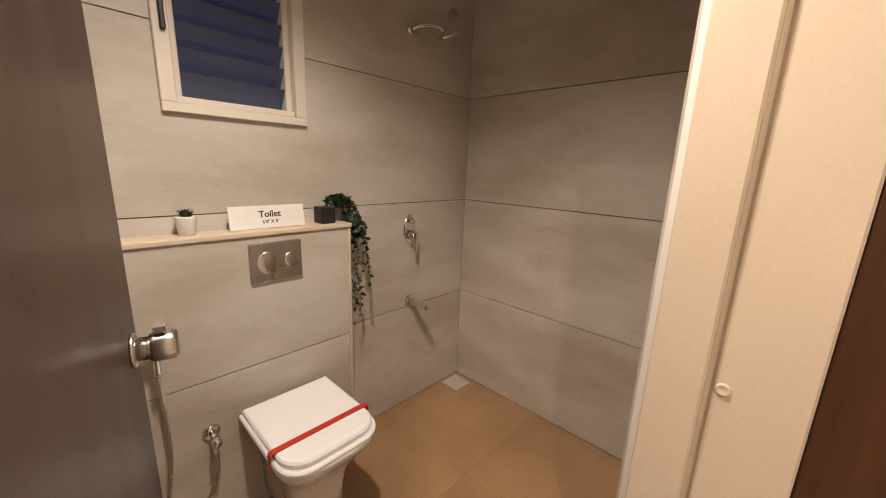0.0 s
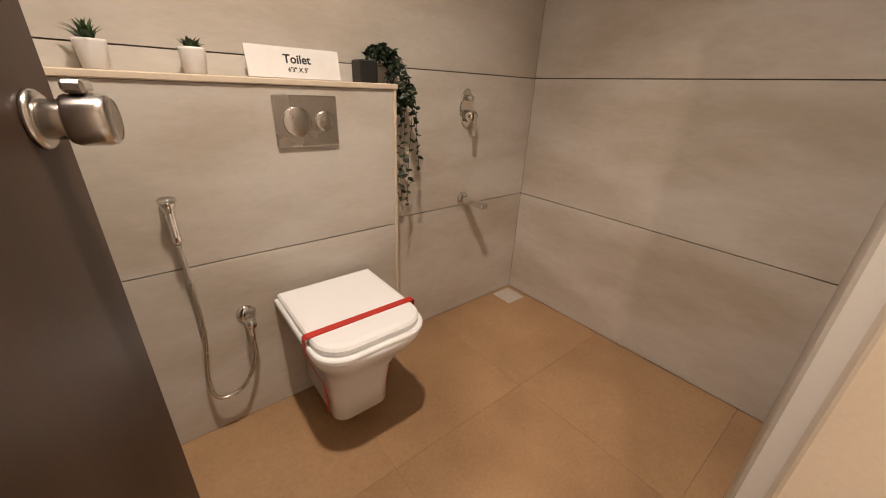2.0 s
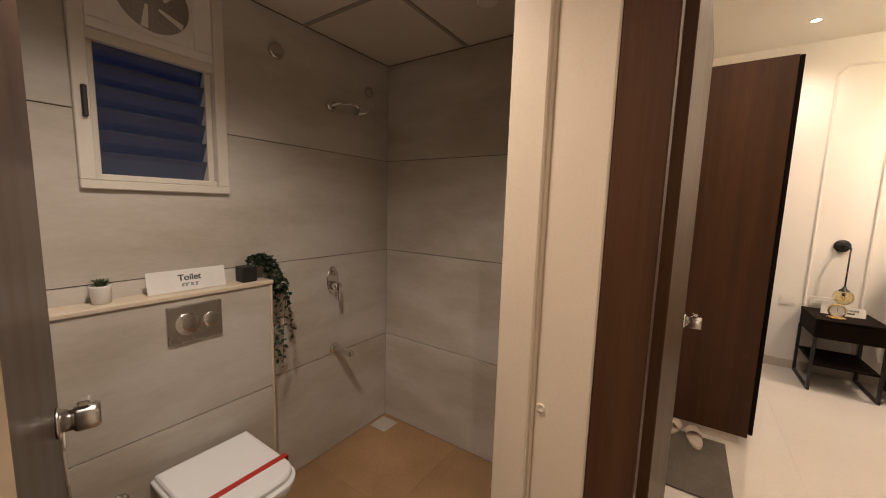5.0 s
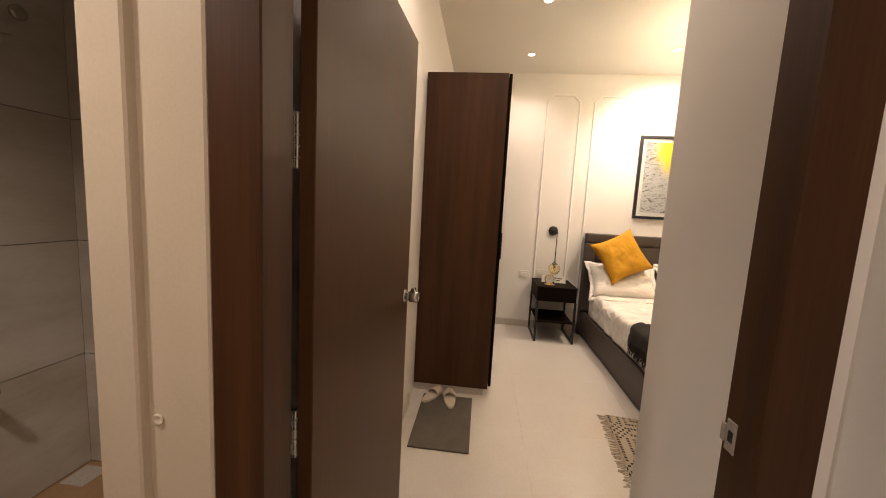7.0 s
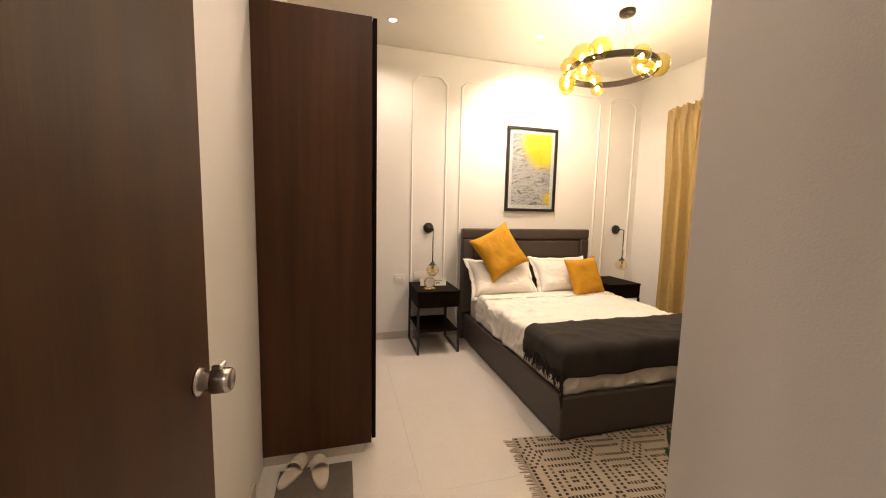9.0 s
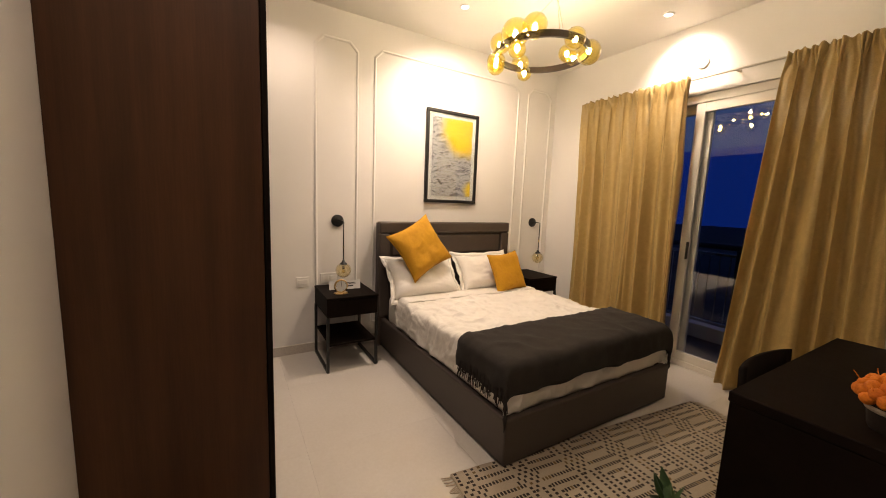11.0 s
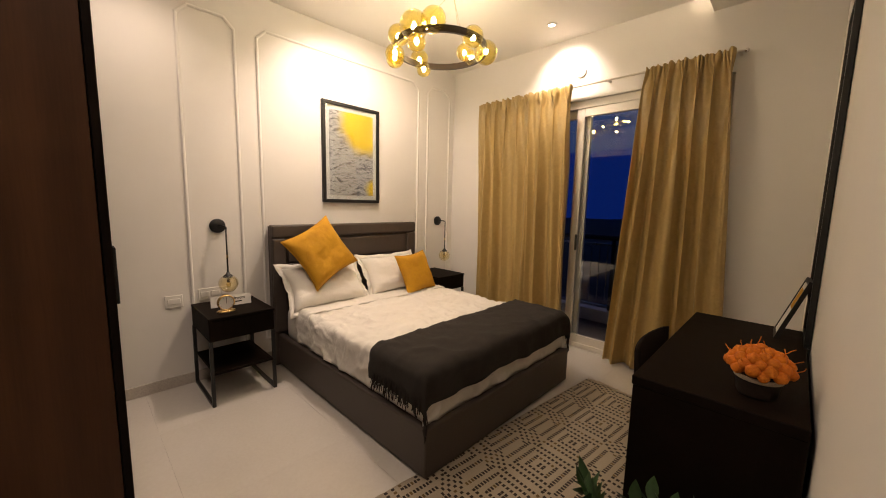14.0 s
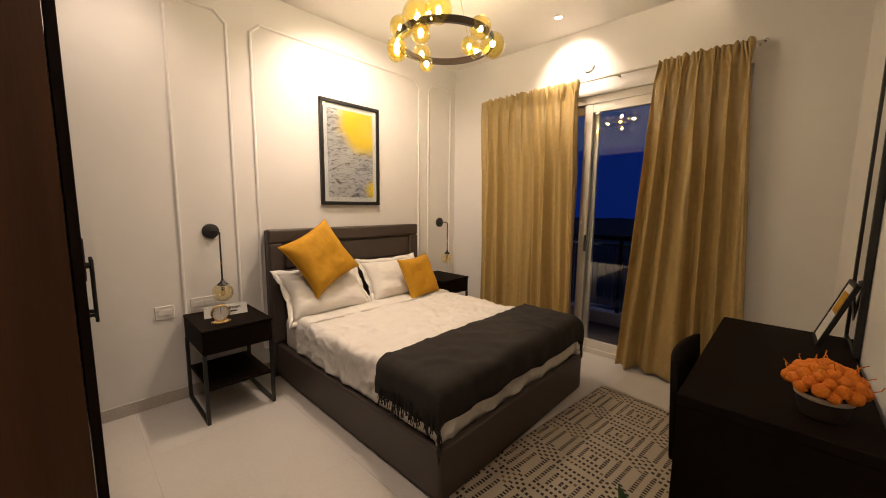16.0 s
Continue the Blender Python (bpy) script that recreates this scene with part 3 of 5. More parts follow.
for k in range(5):
    bm = B()
    box(bm, 0.024, 0.104, -0.036, 0.036, -0.002, 0.002, 0.001)
    for v in bm.verts:
        v.co.y *= 0.6 + v.co.x * 5
    bmesh.ops.transform(bm, matrix=Matrix.Translation((FX, BY1 - 0.004, FZ)) @ Matrix.Rotation(radians(72 * k + 20), 4, "Y") @ Matrix.Rotation(radians(90 - 14), 4, "X"), verts=bm.verts[:])
    part("blade", bm, PLASTIC, fan)


# ---------- toilet ----------
def rounded_outline(w, y_front, y_back, r, n=8):
    """Outline that is square at the wall and rounded at the front."""
    pts = [(-w / 2, y_back)]
    for cx, a0 in ((-w / 2 + r, 180), (w / 2 - r, 270)):
        for k in range(n + 1):
            a = radians(a0 + 90 * k / n)
            pts.append((cx + r * math.cos(a), y_front + r + r * math.sin(a)))
    pts.append((w / 2, y_back))
    return pts


def loft(bm, cx, sections):
    rings = []
    for z, pts in sections:
        rings.append([bm.verts.new((cx + x, y, z)) for x, y in pts])
    for a, b in zip(rings, rings[1:]):
        for k in range(len(a)):
            bm.faces.new((a[k], a[(k + 1) % len(a)], b[(k + 1) % len(b)], b[k]))
    bm.faces.new(rings[0][::-1])
    bm.faces.new(rings[-1])
    return bm


TX = 0.815
toilet = thing("toilet", (TX, HY - 0.2, 0.07), "white wall-hung toilet, closed lid taped with red ribbon", "toilet")
R = rounded_outline
part("bowl", loft(B(), TX, [
    (0.060, R(0.185, 1.290, HY - 0.001, 0.035)), (0.066, R(0.200, 1.282, HY - 0.001, 0.045)), (0.16, R(0.205, 1.272, HY - 0.001, 0.05)),
    (0.25, R(0.225, 1.250, HY - 0.001, 0.06)), (0.32, R(0.270, 1.205, HY - 0.001, 0.075)), (0.37, R(0.315, 1.165, HY - 0.001, 0.085)),
    (0.405, R(0.340, 1.142, HY - 0.001, 0.09)), (0.430, R(0.348, 1.135, HY - 0.001, 0.09))]), CERAMIC, toilet, "", True)
part("seat", loft(B(), TX, [(0.430, R(0.340, 1.140, HY - 0.02, 0.088)), (0.434, R(0.352, 1.132, HY - 0.015, 0.09)), (0.442, R(0.352, 1.132, HY - 0.015, 0.09)), (0.446, R(0.345, 1.136, HY - 0.018, 0.088))]), CERAMIC, toilet)
part("lid", loft(B(), TX, [(0.447, R(0.326, 1.152, HY - 0.03, 0.085)), (0.450, R(0.334, 1.147, HY - 0.028, 0.086)), (0.464, R(0.334, 1.147, HY - 0.028, 0.086)), (0.471, R(0.324, 1.154, HY - 0.033, 0.08)), (0.474, R(0.300, 1.172, HY - 0.045, 0.07))]), CERAMIC, toilet)
bm = B()
box(bm, TX - 0.172, TX + 0.172, 1.245, 1.265, 0.4745, 0.4765)
for s in (-1, 1):
    pts = [(0.172, 0.4765), (0.1795, 0.470), (0.1795, 0.43), (0.170, 0.38), (0.145, 0.30), (0.120, 0.22), (0.112, 0.13), (0.108, 0.07)]
    vs = []
    for x, z in pts:
        vs.append((bm.verts.new((TX + s * x, 1.245 + (0.4765 - z) * 0.22, z)), bm.verts.new((TX + s * x, 1.268 + (0.4765 - z) * 0.22, z))))
    for a, b in zip(vs, vs[1:]):
        bm.faces.new((a[0], a[1], b[1], b[0]))
rib = part("ribbon", bm, RED, toilet, "red ribbon round the lid")
sol = rib.modifiers.new("thick", "SOLIDIFY")
sol.thickness, sol.offset = 0.002, 1

plate = thing("flush_plate", (0.818, HY, 1.003), "brushed steel dual flush plate on the cistern wall", "flush plate")
part("plate", bx(0.722, 0.912, HY - 0.012, HY - 0.0005, 0.930, 1.076, bevel=0.004), STEEL, plate)
FR = Matrix.Rotation(radians(90), 3, "X")
part("button", lathe(B(), (0.785, HY - 0.012, 1.003), [(0.042, -0.001), (0.042, 0.003), (0.039, 0.005), (0.0, 0.0035)], 36, FR), STEEL, plate, "large round flush button", True)
part("button", lathe(B(), (0.868, HY - 0.012, 1.003), [(0.029, -0.001), (0.029, 0.003), (0.026, 0.005), (0.0, 0.0035)], 32, FR), STEEL, plate, "small round flush button", True)

# health faucet, its hose and stop valve
jet = thing("health_faucet", (0.425, HY, 0.78), "chrome hand bidet spray on a wall hook with hose", "bidet spray")
part("hook", box(cyl(B(), (0.425, HY, 0.80), (0.425, HY - 0.03, 0.80), 0.016), 0.415, 0.435, HY - 0.045, HY - 0.02, 0.785, 0.805, 0.002), CHROME, jet, "", True)
part("spray_head", lathe(B(), (0.428, HY - 0.055, 0.825), [(0.020, 0.004), (0.021, 0.0), (0.016, -0.014), (0.011, -0.03), (0.010, -0.10), (0.012, -0.115), (0.008, -0.13)], 20, Matrix.Rotation(radians(12), 3, "X")), CHROME, jet, "", True)
part("trigger", bx(0.424, 0.432, HY - 0.082, HY - 0.066, 0.735, 0.80, bevel=0.002), CHROME, jet)
part("hose", tube(B(), smooth_curve([(0.428, HY - 0.03, 0.70), (0.432, HY - 0.03, 0.55), (0.43, HY - 0.03, 0.40), (0.41, HY - 0.035, 0.26), (0.415, HY - 0.05, 0.185), (0.45, HY - 0.055, 0.165), (0.50, HY - 0.055, 0.185), (0.535, HY - 0.05, 0.24), (0.552, HY - 0.045, 0.30), (0.553, HY - 0.04, 0.335)]), 0.0065), STEEL, jet, "ribbed steel hose", True)
valve = thing("angle_valve", (0.553, HY, 0.40), "chrome angle stop valve on the wall", "valve")
part("rose", lathe(B(), (0.553, HY, 0.415), [(0.030, 0), (0.028, 0.006), (0.014, 0.012)], 24, FR), CHROME, valve, "", True)
part("valve_body", cyl(cyl(B(), (0.553, HY, 0.415), (0.553, HY - 0.055, 0.415), 0.010), (0.553, HY - 0.04, 0.42), (0.553, HY - 0.04, 0.335), 0.011, 0.009), CHROME, valve, "", True)
part("tap_knob", cyl(B(), (0.553, HY - 0.052, 0.415), (0.553, HY - 0.080, 0.415), 0.017, 0.014), CHROME, valve, "", True)

# shower mixer, spout, arm
mixer = thing("shower_mixer", (1.56, BY1, 1.03), "chrome wall shower mixer with lever and diverter", "mixer tap")
bm = lathe(B(), (0, 0, 0), [(0.040, 0.0), (0.040, 0.005), (0.037, 0.008), (0.0, 0.008)], 32, FR)
bmesh.ops.transform(bm, matrix=Matrix.Translation((1.560, BY1, 1.035)) @ Matrix.Diagonal((1, 1, 2.0, 1)), verts=bm.verts[:])
part("plate", bm, CHROME, mixer)
part("lever_body", cyl(B(), (1.560, BY1 - 0.008, 1.005), (1.560, BY1 - 0.055, 1.005), 0.026, 0.022, 24), CHROME, mixer, "", True)
bm = B()
box(bm, 1.550, 1.570, BY1 - 0.066, BY1 - 0.052, 0.925, 1.02, 0.003)
part("lever", bm, CHROME, mixer)
part("diverter", cyl(B(), (1.560, BY1 - 0.008, 1.078), (1.560, BY1 - 0.035, 1.078), 0.012), CHROME, mixer, "", True)
spout = thing("bath_spout", (1.57, BY1, 0.62), "chrome bath spout on the shower wall", "spout")
part("flange", lathe(B(), (1.572, BY1, 0.625), [(0.034, 0), (0.032, 0.006), (0.02, 0.012)], 24, FR), CHROME, spout, "", True)
part("tube", box(B(), 1.555, 1.590, BY1 - 0.155, BY1 - 0.005, 0.610, 0.640, 0.008, 2), CHROME, spout)
arm = thing("wall_shower", (1.56, BY1, 2.0), "chrome shower head on a short wall arm", "shower")
part("flange", lathe(B(), (1.56, BY1, 2.0), [(0.032, 0), (0.030, 0.006), (0.014, 0.012)], 24, FR), CHROME, arm, "", True)
part("arm", tube(B(), smooth_curve([(1.56, BY1, 2.0), (1.585, BY1 - 0.05, 2.012), (1.63, BY1 - 0.10, 2.01), (1.655, BY1 - 0.125, 1.99)]), 0.010), CHROME, arm, "", True)
part("rose", lathe(B(), (1.665, BY1 - 0.135, 1.975), [(0.010, 0.03), (0.018, 0.012), (0.048, 0.002), (0.050, -0.006), (0.046, -0.010), (0.0, -0.010)], 28, Matrix.Rotation(radians(-28), 3, "Y")), CHROME, arm, "", True)
pipe = thing("geyser_inlet", (1.84, BY1, 2.14), "capped round chrome pipe point on the tiled wall", "pipe cap")
part("cap", lathe(B(), (1.838, BY1, 2.142), [(0.030, 0), (0.030, 0.010), (0.022, 0.014), (0.0, 0.014)], 24, FR), STEEL, pipe, "", True)
pipe2 = thing("geyser_inlet", (1.24, BY1, 2.16), "capped round chrome pipe point beside the window", "pipe cap")
part("cap", lathe(B(), (1.245, BY1, 2.17), [(0.036, 0), (0.036, 0.010), (0.026, 0.014), (0.0, 0.014)], 24, FR), STEEL, pipe2, "", True)

drain = thing("floor_drain", (1.90, 1.58, 0.0), "square pale floor drain cover in the corner", "floor drain")
part("cover", bx(1.845, 1.975, 1.525, 1.655, 0.0005, 0.004, bevel=0.0015), BASEBD, drain)

# ledge: pots, sign, trailing plant
def blade_leaf(bm, base, tip, width, up=(0, 0, 1), bend=0.15, segs=4):
    """A pointed leaf from base to tip with a shallow keel."""
    b, t = Vector(base), Vector(tip)
    d = t - b
    side = d.cross(Vector(up))
    side = side.normalized() if side.length > 1e-5 else Vector((1, 0, 0))
    nrm = side.cross(d).normalized()
    prev = None
    for k in range(segs + 1):
        u = k / segs
        w = width * math.sin(math.pi * (0.12 + 0.88 * u) ** 0.9) if u < 1 else 0.0005
        c = b + d * u + nrm * (bend * d.length * math.sin(math.pi * u))
        row = (bm.verts.new(c - side * w / 2), bm.verts.new(c - nrm * w * 0.12), bm.verts.new(c + side * w / 2))
        if prev:
            bm.faces.new((prev[0], prev[1], row[1], row[0]))
            bm.faces.new((prev[1], prev[2], row[2], row[1]))
        prev = row


def potted(x, y, kind, label):
    t = thing("potted_succulent", (x, y, HZ), label, "potted plant", "succulents on the ledge")
    part("pot", lathe(B(), (x, y, HZ), [(0.022, 0), (0.025, 0.003), (0.030, 0.056), (0.030, 0.062), (0.027, 0.062), (0.026, 0.055), (0.0, 0.055)], 28), POTWHITE, t, "white pot", True)
    rng = random.Random(int(x * 1000))
    for k in range(26 if kind else 34):
        a, e = rng.random() * 6.28, radians(rng.uniform(25, 88))
        L = rng.uniform(0.034, 0.052) if kind else rng.uniform(0.022, 0.036)
        r = rng.uniform(0.0, 0.015)
        base = (x + r * math.cos(a), y + r * math.sin(a), HZ + 0.056)
        tip = (base[0] + L * math.cos(a) * math.cos(e), base[1] + L * math.sin(a) * math.cos(e), base[2] + L * math.sin(e))
        bm = B()
        blade_leaf(bm, base, tip, 0.012 if kind else 0.014)
        part("leaf", bm, SUCC if not kind else LEAF, t, "", True)


potted(0.372, 1.622, 1, "spiky dark green succulent in a white pot")
potted(0.564, 1.622, 0, "low green rosette succulent in a white pot")


def text_mesh(name, words, size, m, parent, label):
    """Words in the built-in font as a flat mesh, placed by the pose m."""
    c = bpy.data.curves.new(name, "FONT")
    c.body, c.size, c.align_x, c.align_y, c.extrude = words, size, "CENTER", "CENTER", 0.0004
    c.offset = size * 0.022
    tmp = bpy.data.objects.new(name, c)
    scene.collection.objects.link(tmp)
    bpy.context.view_layer.update()
    me = bpy.data.meshes.new_from_object(tmp.evaluated_get(bpy.context.evaluated_depsgraph_get()))
    bpy.data.objects.remove(tmp)
    me.materials.clear()
    me.materials.append(INK)
    ob = new(name, me)
    ob.parent = parent
    ob.matrix_parent_inverse = parent.matrix_world.inverted()
    ob.matrix_basis = m
    return tagged(ob, label)


sign = thing("room_sign", (0.82, 1.62, HZ), "white card sign lettered Toilet on the ledge", "sign")
bm = B()
box(bm, 0.686, 0.955, -0.0015, 0.0015, 0, 0.083)
bmesh.ops.transform(bm, matrix=Matrix.Translation((0, 1.612, HZ + 0.002)) @ Matrix.Rotation(radians(-10), 4, "X"), verts=bm.verts[:])
part("card", bm, PAPER, sign)
SM = Matrix.Translation((0.825, 1.6095, HZ)) @ Matrix.Rotation(radians(-10), 4, "X") @ Matrix.Rotation(radians(90), 4, "X")
text_mesh("lettering", "Toilet", 0.033, SM @ Matrix.Translation((0, 0.053, 0.0)), sign, "bold black word")
text_mesh("lettering", "6'3\" X 5'", 0.017, SM @ Matrix.Translation((0, 0.025, 0.0)), sign, "small black dimensions")

ivy = thing("trailing_plant", (1.06, 1.62, HZ), "trailing dark ivy in a small black pot", "potted plant")
part("pot", box(B(), 1.015, 1.080, 1.590, 1.655, HZ, HZ + 0.068, 0.004), POTBLACK, ivy, "square black pot")
rng = random.Random(5)
stems, leaves = B(), B()
for k in range(15):
    ox, oy = 1.085 + rng.uniform(-0.03, 0.03), 1.615 + rng.uniform(-0.03, 0.03)
    ex, drop = 1.165 + rng.uniform(-0.030, 0.040), rng.uniform(0.05, 0.44)
    ey = 1.595 + rng.uniform(-0.05, 0.045)
    p = smooth_curve([(ox, oy, HZ + 0.06), (ox + 0.02, oy - 0.005, HZ + rng.uniform(0.09, 0.115)), ((ox + ex) / 2 + 0.02, (oy + ey) / 2, HZ + 0.075), (ex, ey, HZ - 0.03), (ex + rng.uniform(-0.015, 0.015), ey, HZ - drop * 0.6), (ex + rng.uniform(-0.02, 0.02), ey + rng.uniform(-0.01, 0.01), HZ - drop)], 6)
    tube(stems, p, 0.0011, 4)
    for i, q in enumerate(p[2:]):
        for _ in range(2):
            a = rng.random() * 6.28
            L = rng.uniform(0.016, 0.030)
            d = Vector((math.cos(a) * 0.8, math.sin(a) * 0.7, rng.uniform(-0.7, 0.5)))
            blade_leaf(leaves, q, q + d * L, L * 0.62, (rng.uniform(-1, 1), rng.uniform(-1, 1), 0.6), 0.1, 3)
part("stems", stems, LEAF_DARK, ivy)
tagged(part("foliage", leaves, LEAF_DARK, ivy, "small dark green leaves", True), kind="stuff")

# ---------- bedroom: wardrobe ----------
WXA, WY, WZT = 3.105, -0.425, 2.385
ward = thing("wardrobe", (4.0, -0.14, 0), "tall dark walnut wardrobe with black-edged doors", "wardrobe")
part("side_panel", bx(WXA, WXA + 0.02, WY, YN - 0.001, 0.06, WZT, bevel=0.0015), WOOD, ward)
part("body", bx(WXA + 0.02, XE - 0.002, WY + 0.002, YN - 0.001, 0.06, WZT - 0.001), WOOD, ward)
part("plinth", bx(WXA + 0.012, XE - 0.002, WY + 0.04, YN - 0.001, 0.0, 0.06), BASEBD, ward, "pale plinth")
for k in range(4):
    x0 = WXA + 0.003 + k * 0.4595
    dr = part("door", bx(x0, x0 + 0.4565, WY - 0.024, WY - 0.003, 0.085, WZT - 0.004, bevel=0.0015), BLACKWOOD, ward, "dark door front")
    hx = x0 + (0.425 if k % 2 == 0 else 0.03)
    bm = B()
    box(bm, hx - 0.006, hx + 0.006, WY - 0.055, WY - 0.045, 1.02, 1.24, 0.002)
    box(bm, hx - 0.005, hx + 0.005, WY - 0.046, WY - 0.024, 1.04, 1.052)
    box(bm, hx - 0.005, hx + 0.005, WY - 0.046, WY - 0.024, 1.208, 1.22)
    part("handle", bm, BLACK, dr, "black bar handle")

# ---------- bed ----------
BYA, BYB, BXF, BXH = -1.548, -3.14, 2.922, 4.80
bed = thing("bed", (3.9, -2.34, 0), "upholstered taupe leatherette double bed frame", "bed")
part("side_rail", bx(BXF + 0.03, BXH, BYA - 0.05, BYA, 0.012, 0.285, bevel=0.012, seg=3), TAUPE, bed)
part("side_rail", bx(BXF + 0.03, BXH, BYB, BYB + 0.05, 0.012, 0.285, bevel=0.012, seg=3), TAUPE, bed)
part("foot_rail", bx(BXF, BXF + 0.05, BYB, BYA, 0.012, 0.285, bevel=0.012, seg=3), TAUPE, bed)
part("base", bx(BXF + 0.06, BXH, BYB + 0.06, BYA - 0.06, 0.0, 0.24), BLACK, bed, "dark slatted base")
hb = part("headboard", bx(BXH, BXH + 0.05, -3.085, -1.515, 0.0, 1.225, bevel=0.012, seg=3), TAUPE, bed)
part("headboard_border", bx(BXH - 0.03, BXH + 0.004, -3.085, -1.515, 1.115, 1.225, bevel=0.016, seg=3), TAUPE, hb)
part("headboard_border", bx(BXH - 0.03, BXH + 0.004, -1.625, -1.515, 0.30, 1.113, bevel=0.016, seg=3), TAUPE, hb)
part("headboard_border", bx(BXH - 0.03, BXH + 0.004, -3.085, -2.975, 0.30, 1.113, bevel=0.016, seg=3), TAUPE, hb)
part("headboard_pad", bx(BXH - 0.022, BXH + 0.004, -2.955, -1.645, 0.90, 1.095, bevel=0.014, seg=3), TAUPE, hb)
part("headboard_pad", bx(BXH - 0.022, BXH + 0.004, -2.955, -1.645, 0.40, 0.896, bevel=0.014, seg=3), TAUPE, hb)
part("headboard_back", bx(BXH + 0.05, XE - 0.013, -3.06, -1.54, 0.0, 1.21), TAUPE, hb)
mattress = tagged(mesh_object("mattress", bx(BXF + 0.055, BXH - 0.035, BYB + 0.055, BYA - 0.055, 0.242, 0.515, bevel=0.05, seg=4), LINEN, True), "white sheeted mattress lying in the bed frame", "mattress")


def fold1(s, flat, r):
    """Along a cloth: s metres past the middle of a flat of half-length flat, over an edge of radius r. Returns out, down."""
    if s <= flat:
        return s, 0.0
    a = (s - flat) / r
    if a < math.pi / 2:
        return flat + r * math.sin(a), r * (1 - math.cos(a))
    return flat + r, r + (s - flat - r * math.pi / 2)


def drape(name, x_head, x_foot, over_foot, side_drop, top, material, wrinkle, seed, half=None, r=0.05, step=0.022, hem=0.012, foot_x=None, mid=None, thick=0.012, slant=0.0, creases=0.0):
    """A cloth over the mattress: flat on top, hanging at both sides and over the foot."""
    mid = (BYA + BYB) / 2 if mid is None else mid
    half = (BYA - BYB) / 2 - 0.035 if half is None else half
    bm = B()
    Lx, Wy = x_head - x_foot + over_foot, half + side_drop
    nx, ny = int(Lx / step), int(2 * Wy / step)
    rows = []
    for i in range(nx + 1):
        row = []
        for j in range(ny + 1):
            s = Lx * i / nx
            w = -Wy + 2 * Wy * j / ny
            fx, dz1 = fold1(s, x_head - x_foot - r, r) if over_foot else (s, 0.0)
            fy, dz2 = fold1(abs(w), half - r, r)
            x, y = x_head - fx, mid + math.copysign(fy, w)
            p = Vector((s * 2.2, w * 2.2, seed))
            wr = noise.noise(p) * 0.55 + noise.noise(Vector((s * 9 + w * 5, w * 11 - s * 4, seed + 3))) * 0.35 + abs(noise.noise(Vector((s * 5 - w * 7, w * 6 + s * 5, seed + 9)))) * 0.6
            wr += 0.75 * max(0.0, 1 - abs(noise.noise(Vector((s * 4.2 + w * 2.6, w * 3.0 - s * 1.2, seed + 17)))) * 8) + 0.5 * max(0.0, 1 - abs(noise.noise(Vector((s * 3 - w * 5.5, w * 4 + s * 4, seed + 23)))) * 8)
            wr += creases * max(0.0, 1 - abs(noise.noise(Vector((s * 6.5 + w * 2.0, w * 9.5 - s * 3.0, seed + 31)))) * 9) * (0.4 + noise.noise(p * 0.8))
            wr += creases * 0.7 * max(0.0, 1 - abs(noise.noise(Vector((s * 10.5 - w * 3.0, w * 6.0 + s * 5.0, seed + 41)))) * 9)
            hang = min(1, (dz1 + dz2) / 0.08)
            z = top - dz1 - dz2 + wrinkle * wr * (1 - 0.6 * hang)
            out = wrinkle * 1.1 * hang * (0.35 * math.sin(s * 19 + 5 * noise.noise((s * 3, seed, 0))) * (dz2 > dz1) + math.sin(w * 22 + 4 * noise.noise((w * 2, seed, 1))) * (dz1 >= dz2) * 0.6 + wr)
            if dz2 > dz1:
                y += math.copysign(out, w)
            elif dz1 > 0:
                x -= out
            if i in (nx,) or j in (0, ny):
                z += hem * noise.noise((s * 4, w * 4, seed + 5)) * hang
            row.append(bm.verts.new((x + slant * (y - mid), y, z)))
        rows.append(row)
    for a, b in zip(rows, rows[1:]):
        for j in range(ny):
            bm.faces.new((a[j], a[j + 1], b[j + 1], b[j]))
    ob = mesh_object(name, bm, material, True)
    md = ob.modifiers.new("thick", "SOLIDIFY")
    md.thickness, md.offset = thick, -1
    return ob


duvet = drape("duvet", 4.50, BXF + 0.045, 0.235, 0.225, 0.548, DUVET, 0.018, 3, step=0.014, creases=0.28)
tagged(duvet, "white cotton duvet, lightly creased, spread over the bed", "duvet")
foldback = drape("sheet_fold", 4.52, 4.30, 0.0, 0.12, 0.565, DUVET, 0.007, 12)
tagged(foldback, "turned-back white sheet edge under the pillows", "sheet")
throw = drape("throw_blanket", 3.42, BXF + 0.010, 0.165, 0.175, 0.592, CHARCOAL, 0.010, 21, half=(BYA - BYB) / 2 + 0.002, r=0.06, hem=0.02)
tagged(throw, "charcoal wool throw with fringed ends over the bed foot", "throw")
rng = random.Random(8)
fr = B()
for s in (-1, 1):
    for k in range(110):
        if k % 5 == 0:
            knot, lean_ = BXF + 0.46 * (k + 2.5) / 110 + rng.uniform(-0.006, 0.006), rng.uniform(-0.03, 0.03)
        x = knot + rng.uniform(-0.007, 0.007)
        y = (BYA + BYB) / 2 + s * ((BYA - BYB) / 2 + 0.004)
        z = 0.592 - 0.06 - 0.075 - rng.uniform(0, 0.01)
        L = rng.uniform(0.06, 0.115)
        p = [(knot, y, z + 0.01), (x + lean_ * 0.4, y + s * rng.uniform(0.004, 0.018), z - L * 0.5), (x + lean_ + rng.uniform(-0.012, 0.012), y + s * rng.uniform(0.0, 0.02), z - L)]
        tube(fr, p, 0.0022, 4)
tagged(part("fringe", fr, CHARCOAL, throw, "knotted charcoal fringe"), kind="stuff")


